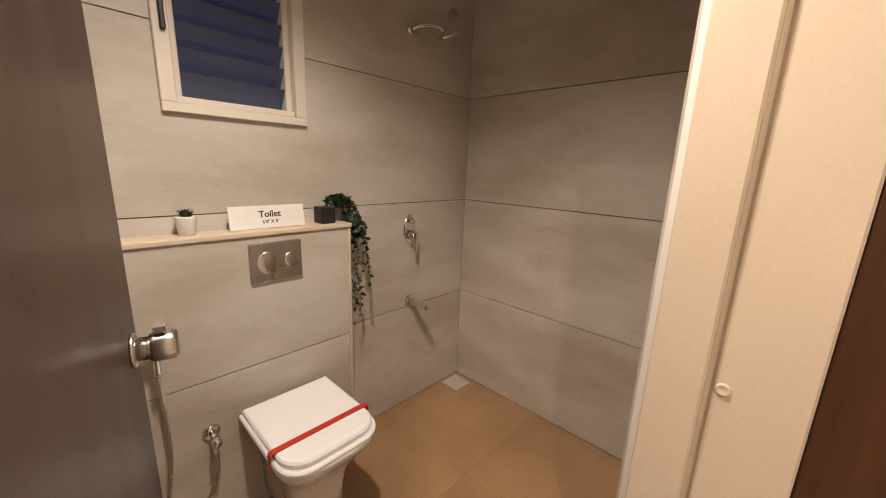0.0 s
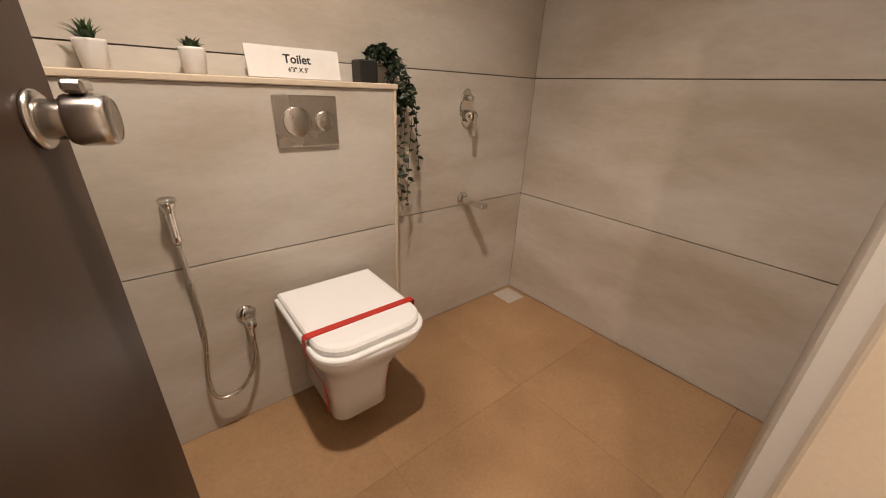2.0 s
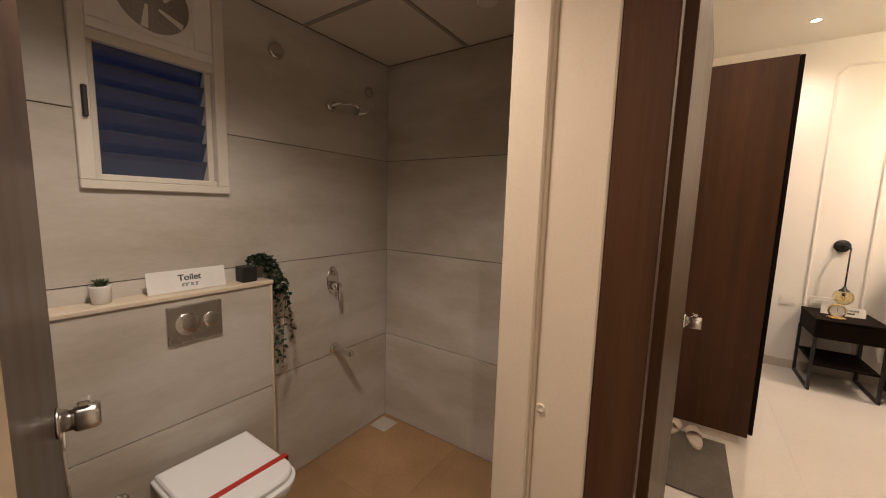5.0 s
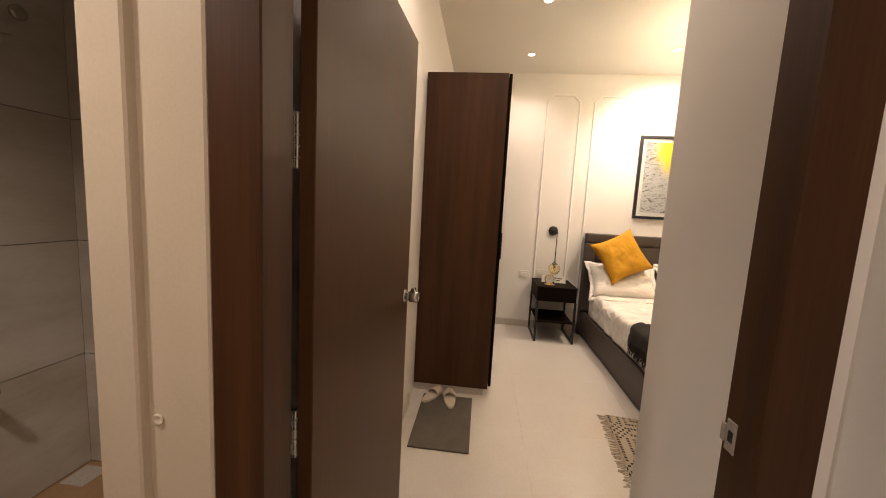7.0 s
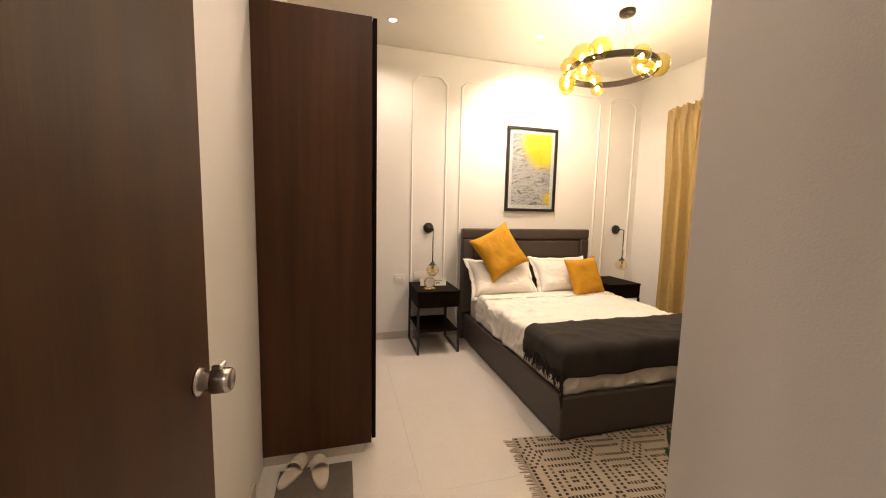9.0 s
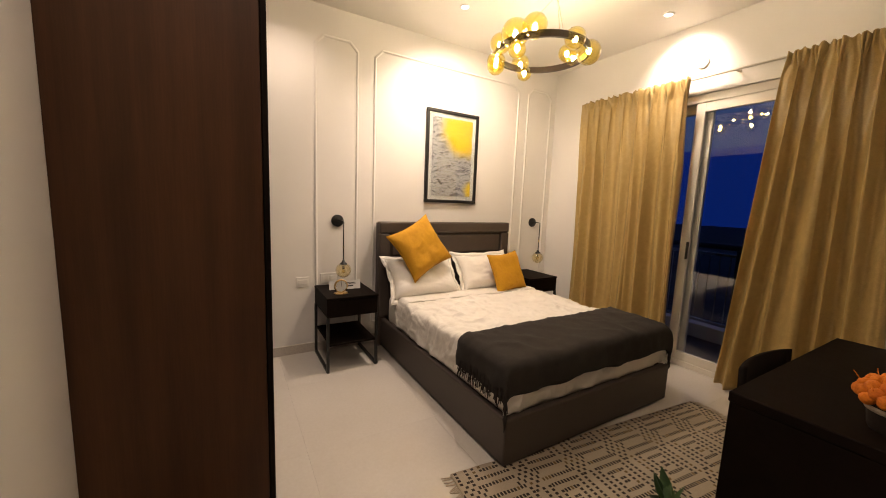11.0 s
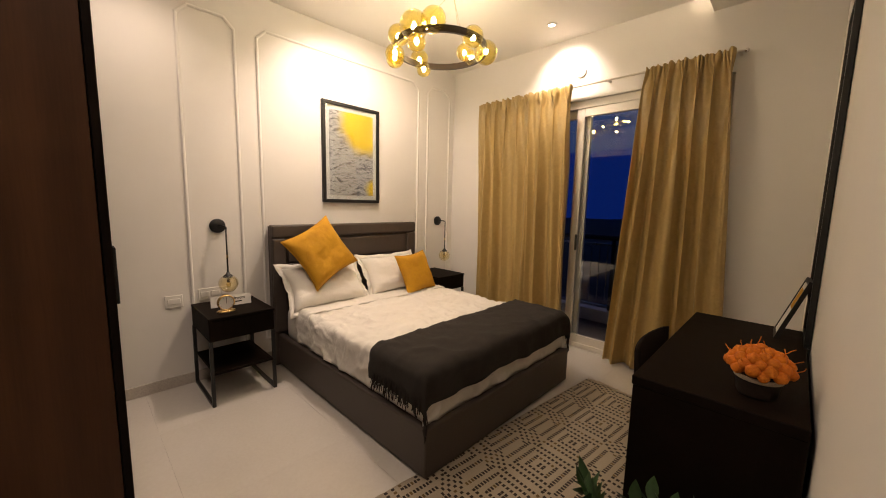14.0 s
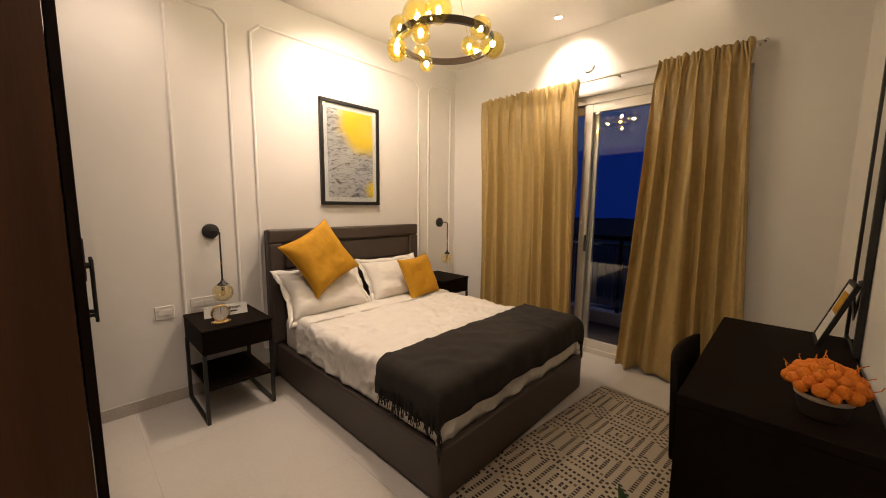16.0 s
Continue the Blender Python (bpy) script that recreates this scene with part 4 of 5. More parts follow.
def cushion(name, w, h, t, m, material, label, group, seed=1, flange=0.0, category="pillow", n=34):
    """A stuffed square cushion standing in its own xz plane, with pinched corners and creases."""
    bm = B()
    front, back = [], []
    for i in range(n + 1):
        fr_, br_ = [], []
        for j in range(n + 1):
            u, v = -1 + 2 * i / n, -1 + 2 * j / n
            pin = 1 - 0.117 * u * u * (1 - v * v), 1 - 0.117 * v * v * (1 - u * u)
            x, z = u * w / 2 * pin[0], v * h / 2 * pin[1]
            e = max(0.0, (1 - u ** 4) * (1 - v ** 4)) ** 0.55
            cr = 0.06 * noise.noise((u * 2.2, v * 2.2, seed)) + 0.05 * abs(noise.noise((u * 5 + v * 2, v * 4 - u, seed + 4))) - 0.012 * max(0.0, 1 - 7 * abs(noise.noise((u * 2.6 - v * 1.4, v * 3.1 + u, seed + 8))))
            d = t / 2 * e * (1 + cr * 3)
            fr_.append(bm.verts.new((x, -d, z)))
            br_.append(fr_[-1] if i in (0, n) or j in (0, n) else bm.verts.new((x, d * 0.8, z)))
        front.append(fr_)
        back.append(br_)
    for g in (front, back):
        for i in range(n):
            for j in range(n):
                q = (g[i][j], g[i + 1][j], g[i + 1][j + 1], g[i][j + 1])
                bm.faces.new(q if g is front else q[::-1])
    root = tagged(mesh_object(name, bm, material, True), label, category, group)
    bm = B()   # sewn edge: a piping cord, or a flat frill
    edge = []
    for k in range(4 * n):
        side, q = divmod(k, n)
        u, v = [(-1 + 2 * q / n, -1), (1, -1 + 2 * q / n), (1 - 2 * q / n, 1), (-1, 1 - 2 * q / n)][side]
        px, pz = 1 - 0.117 * u * u * (1 - v * v), 1 - 0.117 * v * v * (1 - u * u)
        edge.append((u * w / 2 * px, v * h / 2 * pz, u, v))
    if flange:
        ri = [bm.verts.new((x, 0, z)) for x, z, u, v in edge]
        ro = [bm.verts.new((x + u * flange, 0.010 * math.sin(k * 0.55) + 0.018 * noise.noise((k * 0.4, seed, 0)), z + v * flange)) for k, (x, z, u, v) in enumerate(edge)]
        for k in range(len(ri)):
            bm.faces.new((ri[k], ri[(k + 1) % len(ri)], ro[(k + 1) % len(ri)], ro[k]))
        fl = mesh_object("frill", bm, material, True)
        md = fl.modifiers.new("thick", "SOLIDIFY")
        md.thickness, md.offset = 0.004, 0
    else:
        pts = [(x, 0, z) for x, z, u, v in edge]
        fl = mesh_object("piping", tube(bm, pts + [pts[0]], 0.004, 6), material, True)
    fl.parent = root
    root.matrix_world = m
    return root


def facing(x, y, z, lean, spin=0.0, turn=0.0):
    """Pose of a cushion whose front looks along -x; lean back in degrees, spin in its own plane."""
    return Matrix.Translation((x, y, z)) @ Matrix.Rotation(radians(-90 + turn), 4, "Z") @ Matrix.Rotation(radians(-lean), 4, "X") @ Matrix.Rotation(radians(spin), 4, "Y")


cushion("pillow", 0.70, 0.41, 0.18, facing(4.60, -1.90, 0.705, 38), LINEN, "plump white cotton pillow with frilled edge against the headboard", "white pillows", 2, 0.045)
cushion("pillow", 0.64, 0.40, 0.17, facing(4.61, -2.63, 0.715, 34), LINEN, "plump white cotton pillow with frilled edge against the headboard", "white pillows", 7, 0.045)
cushion("cushion", 0.49, 0.49, 0.15, facing(4.58, -1.85, 1.0, 22, -27), MUSTARD, "mustard yellow square cushion tipped on one corner on a pillow", "mustard cushions", 11, category="cushion")
cushion("cushion", 0.42, 0.42, 0.14, facing(4.42, -2.79, 0.735, 24, -4, 5), MUSTARD, "mustard yellow square cushion propped on a pillow", "mustard cushions", 15, category="cushion")


# ---------- nightstands ----------
def nightstand(y0, y1, xf, label):
    t = thing("nightstand", ((xf + 4.92) / 2, (y0 + y1) / 2, 0), label, "nightstand", "nightstands by the bed")
    xb = 4.93
    part("drawer_box", bx(xf + 0.006, xb, y0 + 0.004, y1 - 0.004, 0.465, 0.612, bevel=0.003), BLACKWOOD, t)
    part("drawer_front", bx(xf, xf + 0.006, y0 + 0.006, y1 - 0.006, 0.47, 0.608, bevel=0.002), BLACKWOOD, t)
    part("tabletop", bx(xf - 0.006, xb, y0, y1, 0.612, 0.630, bevel=0.003), BLACKWOOD, t)
    for y in (y0, y1 - 0.022):
        for x in (xf, xb - 0.022):
            part("leg", bx(x, x + 0.022, y, y + 0.022, 0.0, 0.465, bevel=0.001), BLACK, t)
        part("foot_rail", bx(xf + 0.022, xb - 0.022, y, y + 0.022, 0.0, 0.022, bevel=0.001), BLACK, t)
    part("shelf", bx(xf + 0.002, xb, y0 + 0.022, y1 - 0.022, 0.225, 0.245, bevel=0.002), BLACKWOOD, t)
    return t


nightstand(-1.385, -0.955, 4.43, "black wooden nightstand with metal frame, clock on top")
nightstand(-3.555, -3.125, 4.43, "black wooden nightstand with metal frame, bare top")

# desk clock and sign on the nightstand
clock = thing("table_clock", (4.56, -1.10, 0.63), "small round brass table clock on an oval foot", "clock")
bm = B()
lathe(bm, (0, 0, 0), [(0.060, 0), (0.062, 0.004), (0.056, 0.010), (0.0, 0.011)], 32)
bmesh.ops.transform(bm, matrix=Matrix.Translation((4.56, -1.10, 0.63)) @ Matrix.Diagonal((0.6, 1, 1, 1)), verts=bm.verts[:])
part("foot", bm, GOLD, clock, "", True)
CA = Matrix.Rotation(radians(-90), 3, "Y") @ Matrix.Rotation(radians(0), 3, "Z")
part("case", lathe(B(), (4.575, -1.10, 0.695), [(0.050, 0.0), (0.056, 0.002), (0.056, 0.026), (0.050, 0.030), (0.047, 0.028), (0.0465, 0.020)], 36, CA), GOLD, clock, "brass case", True)
face = part("dial", lathe(B(), (4.575, -1.10, 0.695), [(0.047, 0.024), (0.0, 0.0245)], 36, CA), PAPER, clock, "cream dial")
bm = B()
box(bm, 4.5485, 4.5495, -1.1015, -1.0985, 0.695, 0.730)
box(bm, 4.5485, 4.5495, -1.1015, -1.0985, 0.690, 0.715)
for k in range(12):
    a = radians(30 * k)
    box(bm, 4.5488, 4.5498, -1.10 + 0.040 * math.sin(a) - 0.0015, -1.10 + 0.040 * math.sin(a) + 0.0015, 0.695 + 0.040 * math.cos(a) - 0.0015, 0.695 + 0.040 * math.cos(a) + 0.0015)
part("pointers", bm, INK, face, "black pointers and marks")
sign2 = thing("room_sign", (4.68, -1.18, 0.63), "white card sign lettered Bedroom on the nightstand", "sign")
bm = B()
box(bm, -0.0015, 0.0015, -0.135, 0.135, 0, 0.078)
SG = Matrix.Translation((4.69, -1.17, 0.632)) @ Matrix.Rotation(radians(-4), 4, "Z") @ Matrix.Rotation(radians(8), 4, "Y")
bmesh.ops.transform(bm, matrix=SG, verts=bm.verts[:])
part("card", bm, PAPER, sign2)
bm = B()
box(bm, -0.0025, -0.0017, -0.070, -0.025, 0.022, 0.032)
bmesh.ops.transform(bm, matrix=SG, verts=bm.verts[:])
part("lettering", bm, INK, sign2, "bar of small black print")
text_mesh("lettering", "Bedroom", 0.030, SG @ Matrix.Translation((-0.0022, -0.035, 0.053)) @ Matrix.Rotation(radians(-90), 4, "Z") @ Matrix.Rotation(radians(90), 4, "X"), sign2, "bold black word")


# ---------- wall lamps ----------
def sconce(y, gy, gz, label):
    t = thing("wall_lamp", (XE - 0.01, y, 1.222), label, "wall lamp", "wall lamps by the bed")
    ax = Matrix.Rotation(radians(-90), 3, "Y")
    part("wall_plate", lathe(B(), (XE, y, 1.222), [(0.055, 0.0), (0.055, 0.018), (0.050, 0.022), (0.0, 0.023)], 32, ax), BLACK, t, "round black back plate", True)
    part("arm", tube(B(), smooth_curve([(XE - 0.02, y, 1.222), (XE - 0.07, (y + gy) / 2, 1.225), (XE - 0.098, gy, 1.215), (XE - 0.10, gy, 1.19)], 6), 0.006), BLACK, t, "", True)
    part("rod", cyl(B(), (XE - 0.10, gy, 1.20), (XE - 0.10, gy, gz + 0.093), 0.006, seg=10), BLACK, t, "", True)
    part("joint", cyl(B(), (XE - 0.10, gy, gz + 0.20), (XE - 0.10, gy, gz + 0.225), 0.007, seg=12), GOLD, t, "", True)
    part("cap", lathe(B(), (XE - 0.10, gy, gz + 0.050), [(0.036, 0), (0.034, 0.012), (0.016, 0.026), (0.008, 0.045)], 24), BLACK, t, "", True)
    part("socket", cyl(B(), (XE - 0.10, gy, gz + 0.038), (XE - 0.10, gy, gz + 0.012), 0.014, 0.012, 16), CHROME, t, "", True)
    part("lamp_bulb", ball(B(), (XE - 0.10, gy, gz - 0.008), 0.018, 2, (1, 1, 1.3)), PALE_AMBER, t, "unlit clear bulb", True).visible_shadow = False
    g = part("globe", ball(B(), (XE - 0.10, gy, gz), 0.070, 4), PALE_AMBER, t, "amber glass globe", True)
    g.visible_shadow = False


sconce(-1.165, -1.198, 0.772, "black wall lamp with unlit amber glass globe")
sconce(-3.60, -3.645, 0.785, "black wall lamp with unlit amber glass globe")


# ---------- switches ----------
def switch_plate(name, c, half_w, half_h, axis, n, label):
    """Modular plate on a wall; axis 'e' faces -x, 'w' faces +x."""
    s = -1 if axis == "e" else 1
    t = thing(name, c, label, "switch plate")
    x, y, z = c
    part("plate", bx(min(x, x + s * 0.009), max(x, x + s * 0.009), y - half_w, y + half_w, z - half_h, z + half_h, bevel=0.0018), PLASTIC, t)
    w = (2 * half_w - 0.02) / n
    for k in range(n):
        y0 = y - half_w + 0.01 + k * w
        part("rocker", bx(min(x + s * 0.009, x + s * 0.013), max(x + s * 0.009, x + s * 0.013), y0 + 0.006, y0 + w - 0.006, z - half_h * 0.45, z + half_h * 0.45, bevel=0.001), PLASTIC, t)


switch_plate("socket_plate", (XE, -0.856, 0.665), 0.055, 0.045, "e", 1, "small white blank switch plate on the wall")
switch_plate("socket_plate", (XE, -1.125, 0.69), 0.115, 0.045, "e", 3, "white socket plate behind the clock on the wall")
switch_plate("switch_plate", (XW, -0.985, 1.46), 0.080, 0.047, "w", 3, "large white switch plate by the door")

# ---------- picture over the bed ----------
pic = thing("wall_picture", (XE, -2.372, 1.9), "black framed abstract print in yellow and grey over the bed", "picture")
PY0, PY1, PZ0, PZ1 = -2.692, -2.053, 1.425, 2.374
bm = B()
for a in ((PY0, PY1, PZ1 - 0.032, PZ1), (PY0, PY1, PZ0, PZ0 + 0.032), (PY0, PY0 + 0.032, PZ0 + 0.032, PZ1 - 0.032), (PY1 - 0.032, PY1, PZ0 + 0.032, PZ1 - 0.032)):
    box(bm, XE - 0.032, XE - 0.001, *a, 0.003)
part("frame", bm, BLACK, pic, "slim black frame")
part("mount", bx(XE - 0.014, XE - 0.003, PY0 + 0.030, PY1 - 0.030, PZ0 + 0.030, PZ1 - 0.030), PAPER, pic, "white mount")
ART = bpy.data.materials.new("abstract_print")
ART.use_nodes = True
an, al = ART.node_tree.nodes, ART.node_tree.links
atc = an.new("ShaderNodeTexCoord")


def node(kind, **inputs):
    k = an.new("ShaderNode" + kind)
    for key, v in inputs.items():
        k.inputs[key.replace("_", " ")].default_value = v
    return k


def dist_to(point, lo, hi, wob):
    d = an.new("ShaderNodeVectorMath")
    d.operation = "DISTANCE"
    d.inputs[1].default_value = point
    al.new(wob.outputs[0], d.inputs[0])
    r = node("MapRange")
    r.interpolation_type = "SMOOTHSTEP"
    r.inputs["From Min"].default_value, r.inputs["From Max"].default_value = lo, hi
    r.inputs["To Min"].default_value, r.inputs["To Max"].default_value = 1, 0
    al.new(d.outputs["Value"], r.inputs["Value"])
    return r


awn = node("TexNoise", Scale=6.0, Detail=4.0)
al.new(atc.outputs["Object"], awn.inputs["Vector"])
asc = an.new("ShaderNodeVectorMath")
asc.operation = "MULTIPLY_ADD"
asc.inputs[1].default_value = (0.12, 0.12, 0.12)
al.new(awn.outputs["Color"], asc.inputs[0])
al.new(atc.outputs["Object"], asc.inputs[2])
sun_d = dist_to((0.06, -0.10, 0.36), 0.20, 0.36, asc)
cor_d = dist_to((0.06, -0.20, -0.28), 0.04, 0.14, asc)
amax = an.new("ShaderNodeMath")
amax.operation = "MAXIMUM"
al.new(sun_d.outputs[0], amax.inputs[0])
al.new(cor_d.outputs[0], amax.inputs[1])
amap = an.new("ShaderNodeMapping")
amap.inputs["Scale"].default_value = (1, 7, 26)
amap.inputs["Rotation"].default_value = (radians(18), 0, 0)
al.new(asc.outputs[0], amap.inputs["Vector"])
strokes = node("TexNoise", Scale=1.7, Detail=3.0, Distortion=1.2)
al.new(amap.outputs[0], strokes.inputs["Vector"])
sr = an.new("ShaderNodeValToRGB")
sr.color_ramp.elements[0].position, sr.color_ramp.elements[1].position = 0.34, 0.50
sr.color_ramp.elements[0].color, sr.color_ramp.elements[1].color = (0.12, 0.11, 0.115, 1), (0.50, 0.48, 0.47, 1)
al.new(strokes.outputs[0], sr.inputs[0])
ymx = an.new("ShaderNodeMix")
ymx.data_type = "RGBA"
ymx.inputs["B"].default_value = (0.82, 0.58, 0.02, 1)
al.new(amax.outputs[0], ymx.inputs["Factor"])
al.new(sr.outputs[0], ymx.inputs["A"])
al.new(ymx.outputs["Result"], an["Principled BSDF"].inputs["Base Color"])
an["Principled BSDF"].inputs["Roughness"].default_value = 0.5
art_bm = bx(-0.002, 0.002, -0.245, 0.245, -0.40, 0.40)
art = mesh_object("print", art_bm, ART)
art.parent = pic
art.matrix_basis = Matrix.Translation((-0.017, 0.0, 0.0))
part("picture_glass", bx(XE - 0.0245, XE - 0.0235, PY0 + 0.030, PY1 - 0.030, PZ0 + 0.030, PZ1 - 0.030), GLASS, pic, "clear picture glass").visible_shadow = False

# ---------- chandelier ----------
CX, CY, CZ, CR = 3.713, -2.376, 2.567, 0.335
chan = thing("chandelier", (CX, CY, CEIL), "bronze ring chandelier with twelve lit amber glass globes", "chandelier")
part("canopy", lathe(B(), (CX, CY - 0.12, CEIL), [(0.062, 0.0), (0.062, -0.028), (0.056, -0.034), (0.0, -0.035)], 32), BRONZE, chan, "", True)
bm = B()
N = 72
rings = []
for k in range(N):
    a = 2 * math.pi * k / N
    c, s = math.cos(a), math.sin(a)
    rings.append([bm.verts.new((CX + r * c, CY + r * s, CZ + z)) for r, z in ((CR - 0.011, -0.022), (CR + 0.011, -0.022), (CR + 0.011, 0.022), (CR - 0.011, 0.022))])
for k in range(N):
    p, q = rings[k], rings[(k + 1) % N]
    for j in range(4):
        bm.faces.new((p[j], p[(j + 1) % 4], q[(j + 1) % 4], q[j]))
part("ring", bm, BRONZE, chan, "dark bronze ring")
for k in range(3):
    a = radians(35 + 120 * k)
    part("cable", cyl(B(), (CX + CR * math.cos(a), CY + CR * math.sin(a), CZ + 0.02), (CX, CY - 0.12, CEIL - 0.03), 0.0014, seg=6), GOLD, chan, "thin suspension cable")
GLOBES = [(74, 0.025, 0.074), (103, 0.036, 0.097), (127, 0.053, 0.083), (107, -0.074, 0.061), (52, -0.051, 0.071), (51, -0.082, 0.066), (-14, 0.042, 0.074), (-21, -0.034, 0.058), (176, -0.009, 0.071), (-81, 0.098, 0.069), (-93, 0.04, 0.062), (-142, -0.025, 0.086)]
for ang, dz, gr in GLOBES:
    a = radians(ang)
    gx, gy, gz = CX + CR * math.cos(a), CY + CR * math.sin(a), CZ + dz
    up = 1 if dz > -0.02 else -1
    sk = part("socket", cyl(B(), (gx, gy, CZ + up * 0.02), (gx, gy, gz - up * gr * 0.55), 0.009, seg=12), GOLD, chan, "brass lamp holder", True)
    g = part("globe", ball(B(), (gx, gy, gz), gr, 3), AMBER, chan, "amber glass globe", True)
    g.visible_shadow = False
    part("lamp_bulb", ball(B(), (gx, gy, gz - up * gr * 0.12), 0.0165, 2, (1, 1, 1.35)), BULB, chan, "glowing bulb", True)


# ---------- downlights, detector, air conditioner ----------
def downlight(x, y, z, label="small round recessed ceiling downlight, lit", lens=None):
    t = thing("downlight", (x, y, z), label, "downlight", "recessed downlights")
    part("trim_ring", lathe(B(), (x, y, z), [(0.030, -0.001), (0.033, -0.006), (0.044, -0.004), (0.046, 0.0)], 28), PLASTIC, t, "white trim ring", True)
    part("lens", lathe(B(), (x, y, z), [(0.030, -0.0015), (0.0, -0.002)], 24), lens or LED, t, "" if lens else "glowing lens")


for lx, ly in BED_LAMPS:
    downlight(lx, ly, CEIL)
downlight(0.60, 0.78, BATH_CEIL)
downlight(1.67, 0.80, BATH_CEIL, "small round recessed ceiling downlight, unlit", PLASTIC)
downlight(-0.30, -0.40, HALL_CEIL)
det = thing("wall_vent_cap", (3.25, YS, 2.72), "small round white cap on the wall above the curtain rail", "wall cap")
part("cap", lathe(B(), (3.30, YS, 2.705), [(0.048, 0.0), (0.048, 0.012), (0.040, 0.018), (0.0, 0.019)], 28, Matrix.Rotation(radians(-90), 3, "X")), PLASTIC, det, "", True)
ac = thing("air_conditioner", (XW + 0.1, -2.5, 2.68), "white split air conditioner high on the wall", "air conditioner")
part("body", bx(XW, XW + 0.20, -2.95, -2.08, 2.55, 2.83, bevel=0.03, seg=4), PLASTIC, ac)
part("outlet", bx(XW + 0.08, XW + 0.17, -2.86, -2.17, 2.546, 2.556, bevel=0.002), RUBBER, ac, "dark air outlet")
part("flap", bx(XW + 0.07, XW + 0.185, -2.90, -2.13, 2.536, 2.5455, bevel=0.002), PLASTIC, ac, "white flap")

# ---------- curtains ----------
CURT = mat("gold_satin_curtain", (0.43, 0.302, 0.112), 0.42, second=(0.37, 0.255, 0.088), scale=26, bump=0.3, bump_scale=160, fine=0.08, spec=0.6)


def curtain(x0t, x1t, x0b, x1b, folds, label, ztop=2.575, zbot=0.02, seed=0, ycen=-3.765):
    """A pinch-pleated curtain: a ruffled heading, tight pleats under it, folds that open downwards."""
    t = thing("curtain", ((x0t + x1t) / 2, ycen, 0), label, "curtain", "curtains at the balcony door")
    bm = B()
    nu, hs = folds * 26, [k / 40 * 0.86 for k in range(40)] + [0.86 + 0.14 * k / 22 for k in range(23)]
    rng = random.Random(seed)
    shift = [rng.uniform(-0.16, 0.16) for _ in range(folds + 2)]
    size = [rng.uniform(0.65, 1.25) for _ in range(folds + 2)]
    rows = []
    for j, h in enumerate(hs):
        z = zbot + (ztop - zbot) * h
        down = min(1.0, max(0.0, (0.935 - h) / 0.24))            # 0 at the pleats, 1 where the folds hang free
        head = min(1.0, max(0.0, (h - 0.94) / 0.045))           # 1 along the ruffled edge
        row = []
        for i in range(nu + 1):
            u = i / nu
            lo, hi = x0b + (x0t - x0b) * h, x1b + (x1t - x1b) * h
            c = u * folds
            k = int(min(c, folds - 1e-6))
            e = size[k] * (1 - c + k) + size[k + 1] * (c - k)
            off = shift[k] * (1 - c + k) + shift[k + 1] * (c - k)
            ph = 2 * math.pi * (c + off * (0.3 + 0.7 * down) + 0.35 * (1 - h) * noise.noise((u * 3, h * 1.4, seed)))
            wave = math.sin(ph)
            low = down * (1 - h)
            soft_fold = wave * (1 - 0.45 * low) + 0.85 * low * math.sin(0.6 * ph + 3 * noise.noise((u * 2.2, h * 0.7, seed + 6))) + 0.26 * math.sin(2 * ph + 1.1 + 2 * noise.noise((u * 5, 2, seed)))
            tight = max(0.0, wave) ** 5 * 1.5 - 0.35 + 0.20 * math.sin(3 * ph)
            frill = 0.45 * wave + 0.40 * math.sin(3 * ph + 5 * noise.noise((u * 9, 1, seed)))
            free = (0.036 + 0.022 * (1 - h)) * e * soft_fold
            y = ycen + free * down + (1 - down) * ((1 - head) * 0.036 * tight + head * (0.034 * frill + 0.016))
            y += 0.010 * noise.noise((u * 7, h * 3.0, seed + 2)) * down
            x = lo + (hi - lo) * u + math.cos(ph) * (0.014 * down + 0.024 * (1 - down) * (1 - head))
            row.append(bm.verts.new((x, y, z + head * 0.010 * math.sin(2 * ph + 3 * noise.noise((u * 8, 0, seed))))))
        rows.append(row)
    for a, b in zip(rows, rows[1:]):
        for i in range(nu):
            bm.faces.new((a[i], a[i + 1], b[i + 1], b[i]))
    d = part("drape", bm, CURT, t, "", True)
    md = d.modifiers.new("thick", "SOLIDIFY")
    md.thickness = 0.003
    return t


curtain(3.33, 4.45, 3.27, 4.43, 8, "gold satin curtain hanging in folds, drawn to the side", seed=3)
curtain(2.12, 2.695, 1.97, 2.86, 6, "gold satin curtain hanging in folds, beside the desk", seed=9)
rod = thing("curtain_rail", (3.2, -3.80, 2.56), "slim pale curtain rail above the balcony door", "curtain rail")
part("rail", cyl(B(), (2.08, -3.80, 2.562), (4.48, -3.80, 2.562), 0.009, seg=12), UPVC, rod, "", True)
for x in (2.10, 3.02, 4.46):
    part("bracket", bx(x - 0.008, x + 0.008, YS, -3.795, 2.555, 2.570), UPVC, rod)
part("finial", ball(B(), (2.065, -3.80, 2.562), 0.016, 2), CHROME, rod, "", True)

